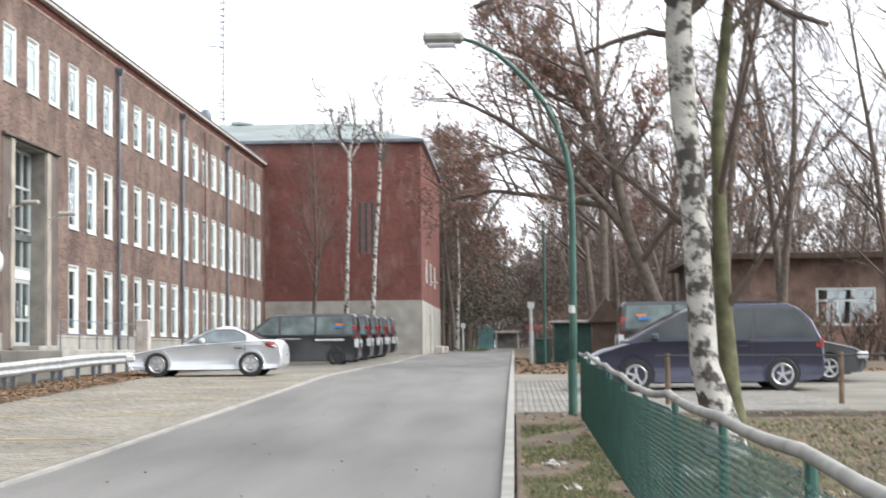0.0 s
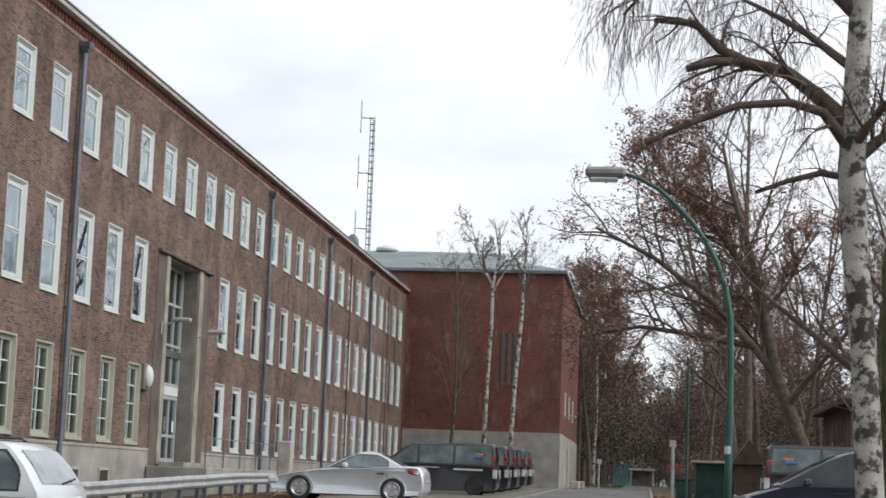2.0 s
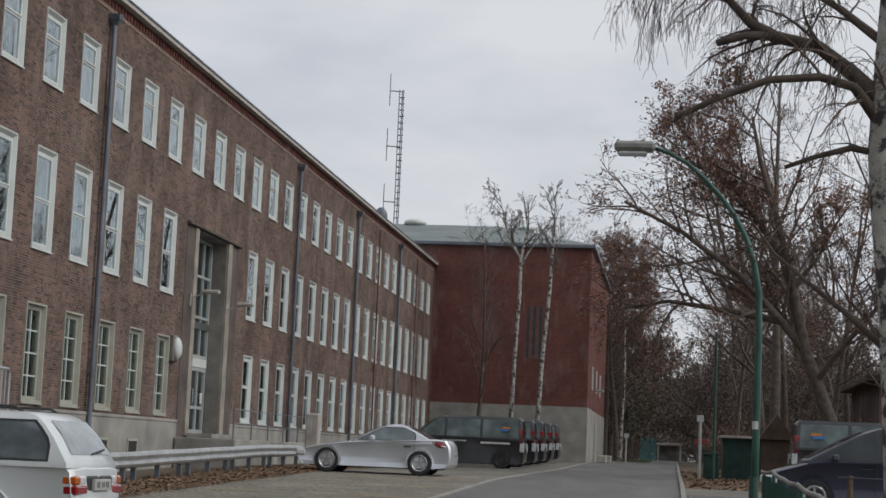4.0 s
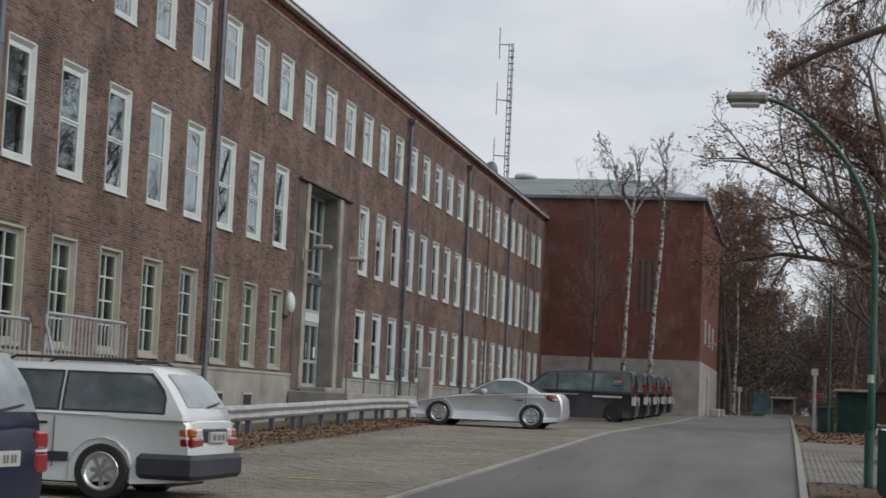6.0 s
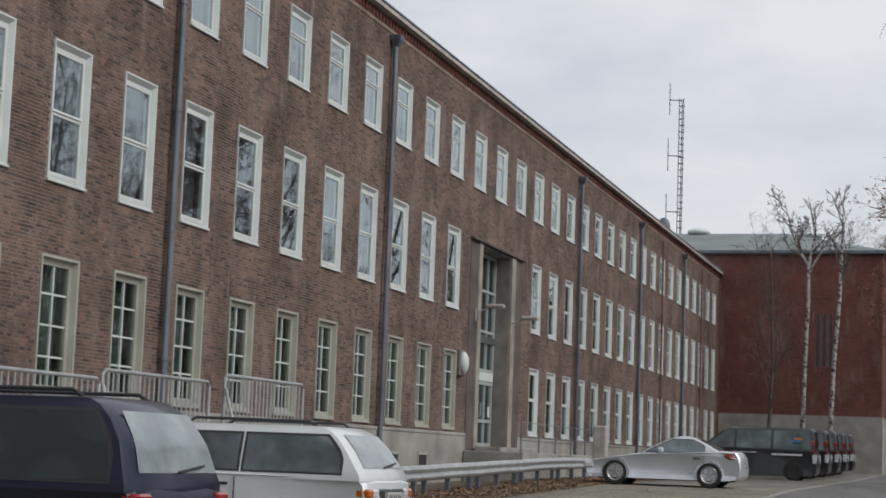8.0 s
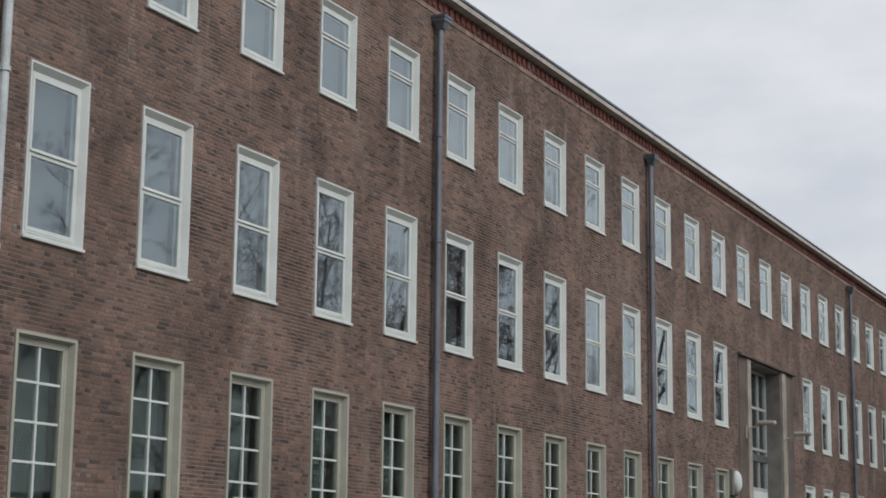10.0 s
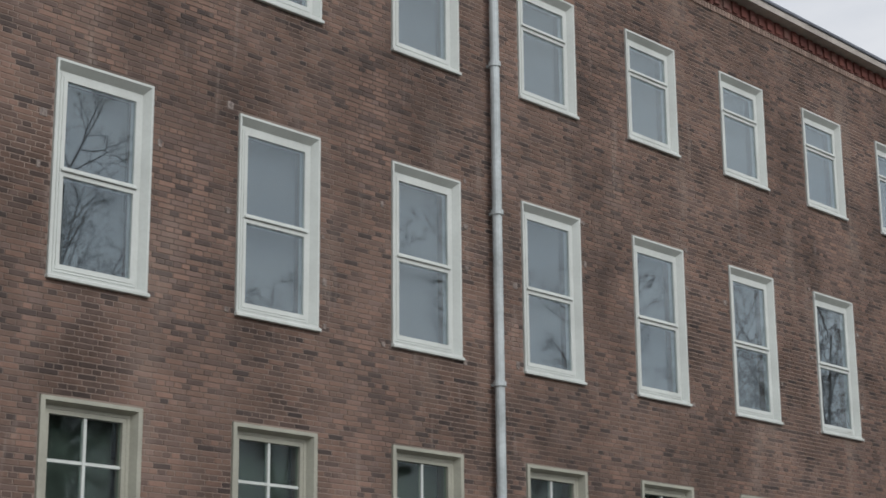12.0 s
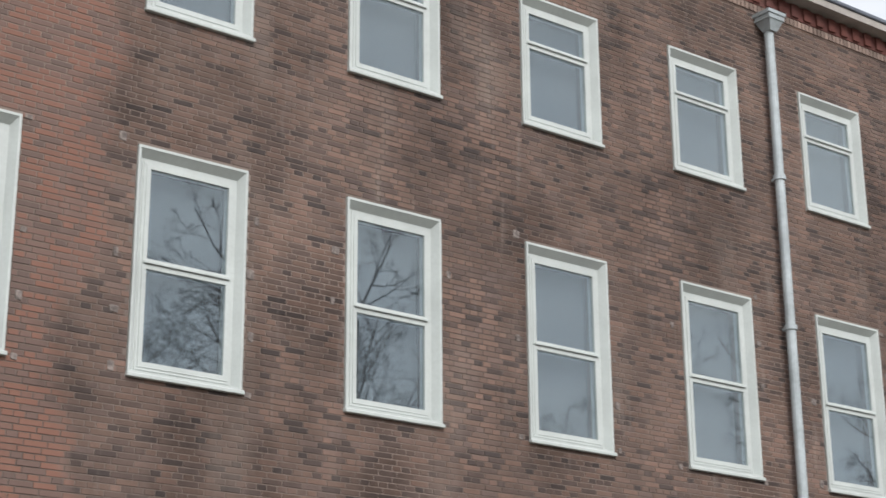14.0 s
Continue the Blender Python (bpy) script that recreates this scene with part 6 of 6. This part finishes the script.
M_PAVER_REST = mat("parking_pavers_joined", (0.19, 0.175, 0.145), 0.92, vary=0.22, scale=0.7, fine=45, bump=0.3, island=0.12)
lay(parking, 3.92, 8.64, 11.0, 44.0, 0.022, (15.0, 17.2, 7.2, 8.6), M_PAVER_REST, M_PAVER)
M_GREYPAVER = mat("driveway_pavers", (0.20, 0.19, 0.17), 0.92, vary=0.2, scale=0.7, fine=45, bump=0.3, rnd=0.12)
M_GREYPAVER_REST = mat("driveway_pavers_joined", (0.20, 0.19, 0.17), 0.92, vary=0.2, scale=0.7, fine=45, bump=0.3, island=0.12)
lay(driveway, 13.66, 19.0, 22.95, 36.0, 0.032, (22.9, 25.0, 13.6, 15.0), M_GREYPAVER_REST, M_GREYPAVER)


def brick_face(wall_ob, y0, y1, z0, z1, holes, single, rest_mat, one_mat, face, normal_axis="x", l=0.215, h=0.0576, joint=0.0095, proud=0.0035, shift=0.0):
    """Running bond on a wall face; whole bricks, cut ones at openings; single is the stretch whose bricks are parts."""
    shapes = {}
    rng = random.Random(9)
    vs, fs = [], []
    count = 0
    n_rows = int(round((z1 - z0) / h))
    b = 0.0025
    total = 0

    def place(a0, a1, zz, hh, deep):
        if normal_axis == "x":
            return [(face, a0, zz), (face, a1, zz), (face, a1, zz + hh), (face, a0, zz + hh),
                    (face + deep, a0 + b, zz + b), (face + deep, a1 - b, zz + b), (face + deep, a1 - b, zz + hh - b), (face + deep, a0 + b, zz + hh - b)]
        return [(a1, face, zz), (a0, face, zz), (a0, face, zz + hh), (a1, face, zz + hh),
                (a1 - b, face - deep, zz + b), (a0 + b, face - deep, zz + b), (a0 + b, face - deep, zz + hh - b), (a1 - b, face - deep, zz + hh - b)]
    quads = ((4, 5, 6, 7), (0, 1, 5, 4), (1, 2, 6, 5), (2, 3, 7, 6), (3, 0, 4, 7))
    for r in range(n_rows):
        za = z0 + r * h
        zm = za + h / 2
        cuts = sorted((a, c) for a, c, q0, q1, *_ in holes if q0 - 0.02 < zm < q1 + 0.02)
        spans, y = [], y0
        for a, c in cuts:
            if a > y:
                spans.append((y, a))
            y = max(y, c)
        if y1 > y:
            spans.append((y, y1))
        # every third row is laid of half bricks
        ln = l if r % 3 else l / 2
        off = (r * 0.5 * l) % l * 0.5
        for sa, sb in spans:
            k0 = math.floor((sa - off) / ln)
            a = k0 * ln + off
            while a < sb - 0.02:
                a0, a1 = max(a, sa) + joint / 2, min(a + ln, sb) - joint / 2
                a += ln
                if a1 - a0 < 0.03:
                    continue
                deep = proud + rng.uniform(-0.001, 0.002)
                if single and single[0] <= a0 and a1 <= single[1] and single[2] <= za < single[3] and count < 300:
                    key = round(a1 - a0, 3)
                    if key not in shapes:
                        sv = place(0, a1 - a0, 0, h - joint, proud)
                        me = bpy.data.meshes.new("brick")
                        me.from_pydata([(p[0] - face, p[1], p[2]) for p in sv], [], quads)
                        me.materials.append(one_mat)
                        shapes[key] = me
                    ob = new("brick", shapes[key])
                    ob.parent = wall_ob
                    ob.location = (face, a0, za + joint / 2)
                    count += 1
                    continue
                k = len(vs)
                vs.extend(place(a0, a1, za + joint / 2, h - joint, deep))
                fs.extend(tuple(i + k for i in q) for q in quads)
    ob = link("brickwork", vs, fs, rest_mat, wall_ob)
    tagged(ob, kind="stuff")


holes = [(a, c, q0, q1) for a, c, q0, q1, _, _ in openings] + [(41.23, 46.97, 1.0, 7.5)]
brick_face(wall, -4.0, FACADE_END, 2.084, 11.39, holes, (5.9, 9.1, 6.0, 8.3), M_BRICK, M_BRICK_ONE, 0.001)
# pale mortar dabs where old shutters were fixed beside the windows
rngd = random.Random(3)
vs, fs = [], []
for a, c, q0, q1, row, k in openings:
    if row == "middle" and k < 9:
        for side in (a - 0.14, c + 0.08):
            for i in range(5):
                if rngd.random() < 0.5:
                    y, z, s1, s2 = side + rngd.uniform(-0.03, 0.03), q0 + (q1 - q0) * i / 4 + rngd.uniform(-0.06, 0.06), rngd.uniform(0.02, 0.045), rngd.uniform(0.02, 0.05)
                    n0 = len(vs)
                    vs += [(0.0125, y - s1, z - s2 * 0.6), (0.0125, y + s1 * 0.8, z - s2), (0.0125, y + s1, z + s2 * 0.7), (0.0125, y - s1 * 0.7, z + s2), (0.003, y - s1, z - s2), (0.003, y + s1, z - s2), (0.003, y + s1, z + s2), (0.003, y - s1, z + s2)]
                    fs += [(n0, n0 + 1, n0 + 2, n0 + 3)] + [(n0 + 4 + j, n0 + 4 + (j + 1) % 4, n0 + (j + 1) % 4, n0 + j) for j in range(4)]
tagged(link("mortar_patch", vs, fs, mat("pale_mortar_dab", (0.19, 0.16, 0.145), 0.95, vary=0.5, scale=20), wall), kind="stuff")
brick_face(annex_wall, 0.1, AX, 4.25, AZ, [(5.2, 6.08, 6.8, 9.65)], None, M_RED_BRICK, M_RED_BRICK, AY0 - 0.001, normal_axis="y")
brick_face(annex_wall, AY0, AY1, 4.25, AZ, [(94.4, 95.6, 5.3, 6.8), (99.4, 100.6, 5.3, 6.8), (104.4, 105.6, 5.3, 6.8)], None, M_RED_BRICK, M_RED_BRICK, AX + 0.001)
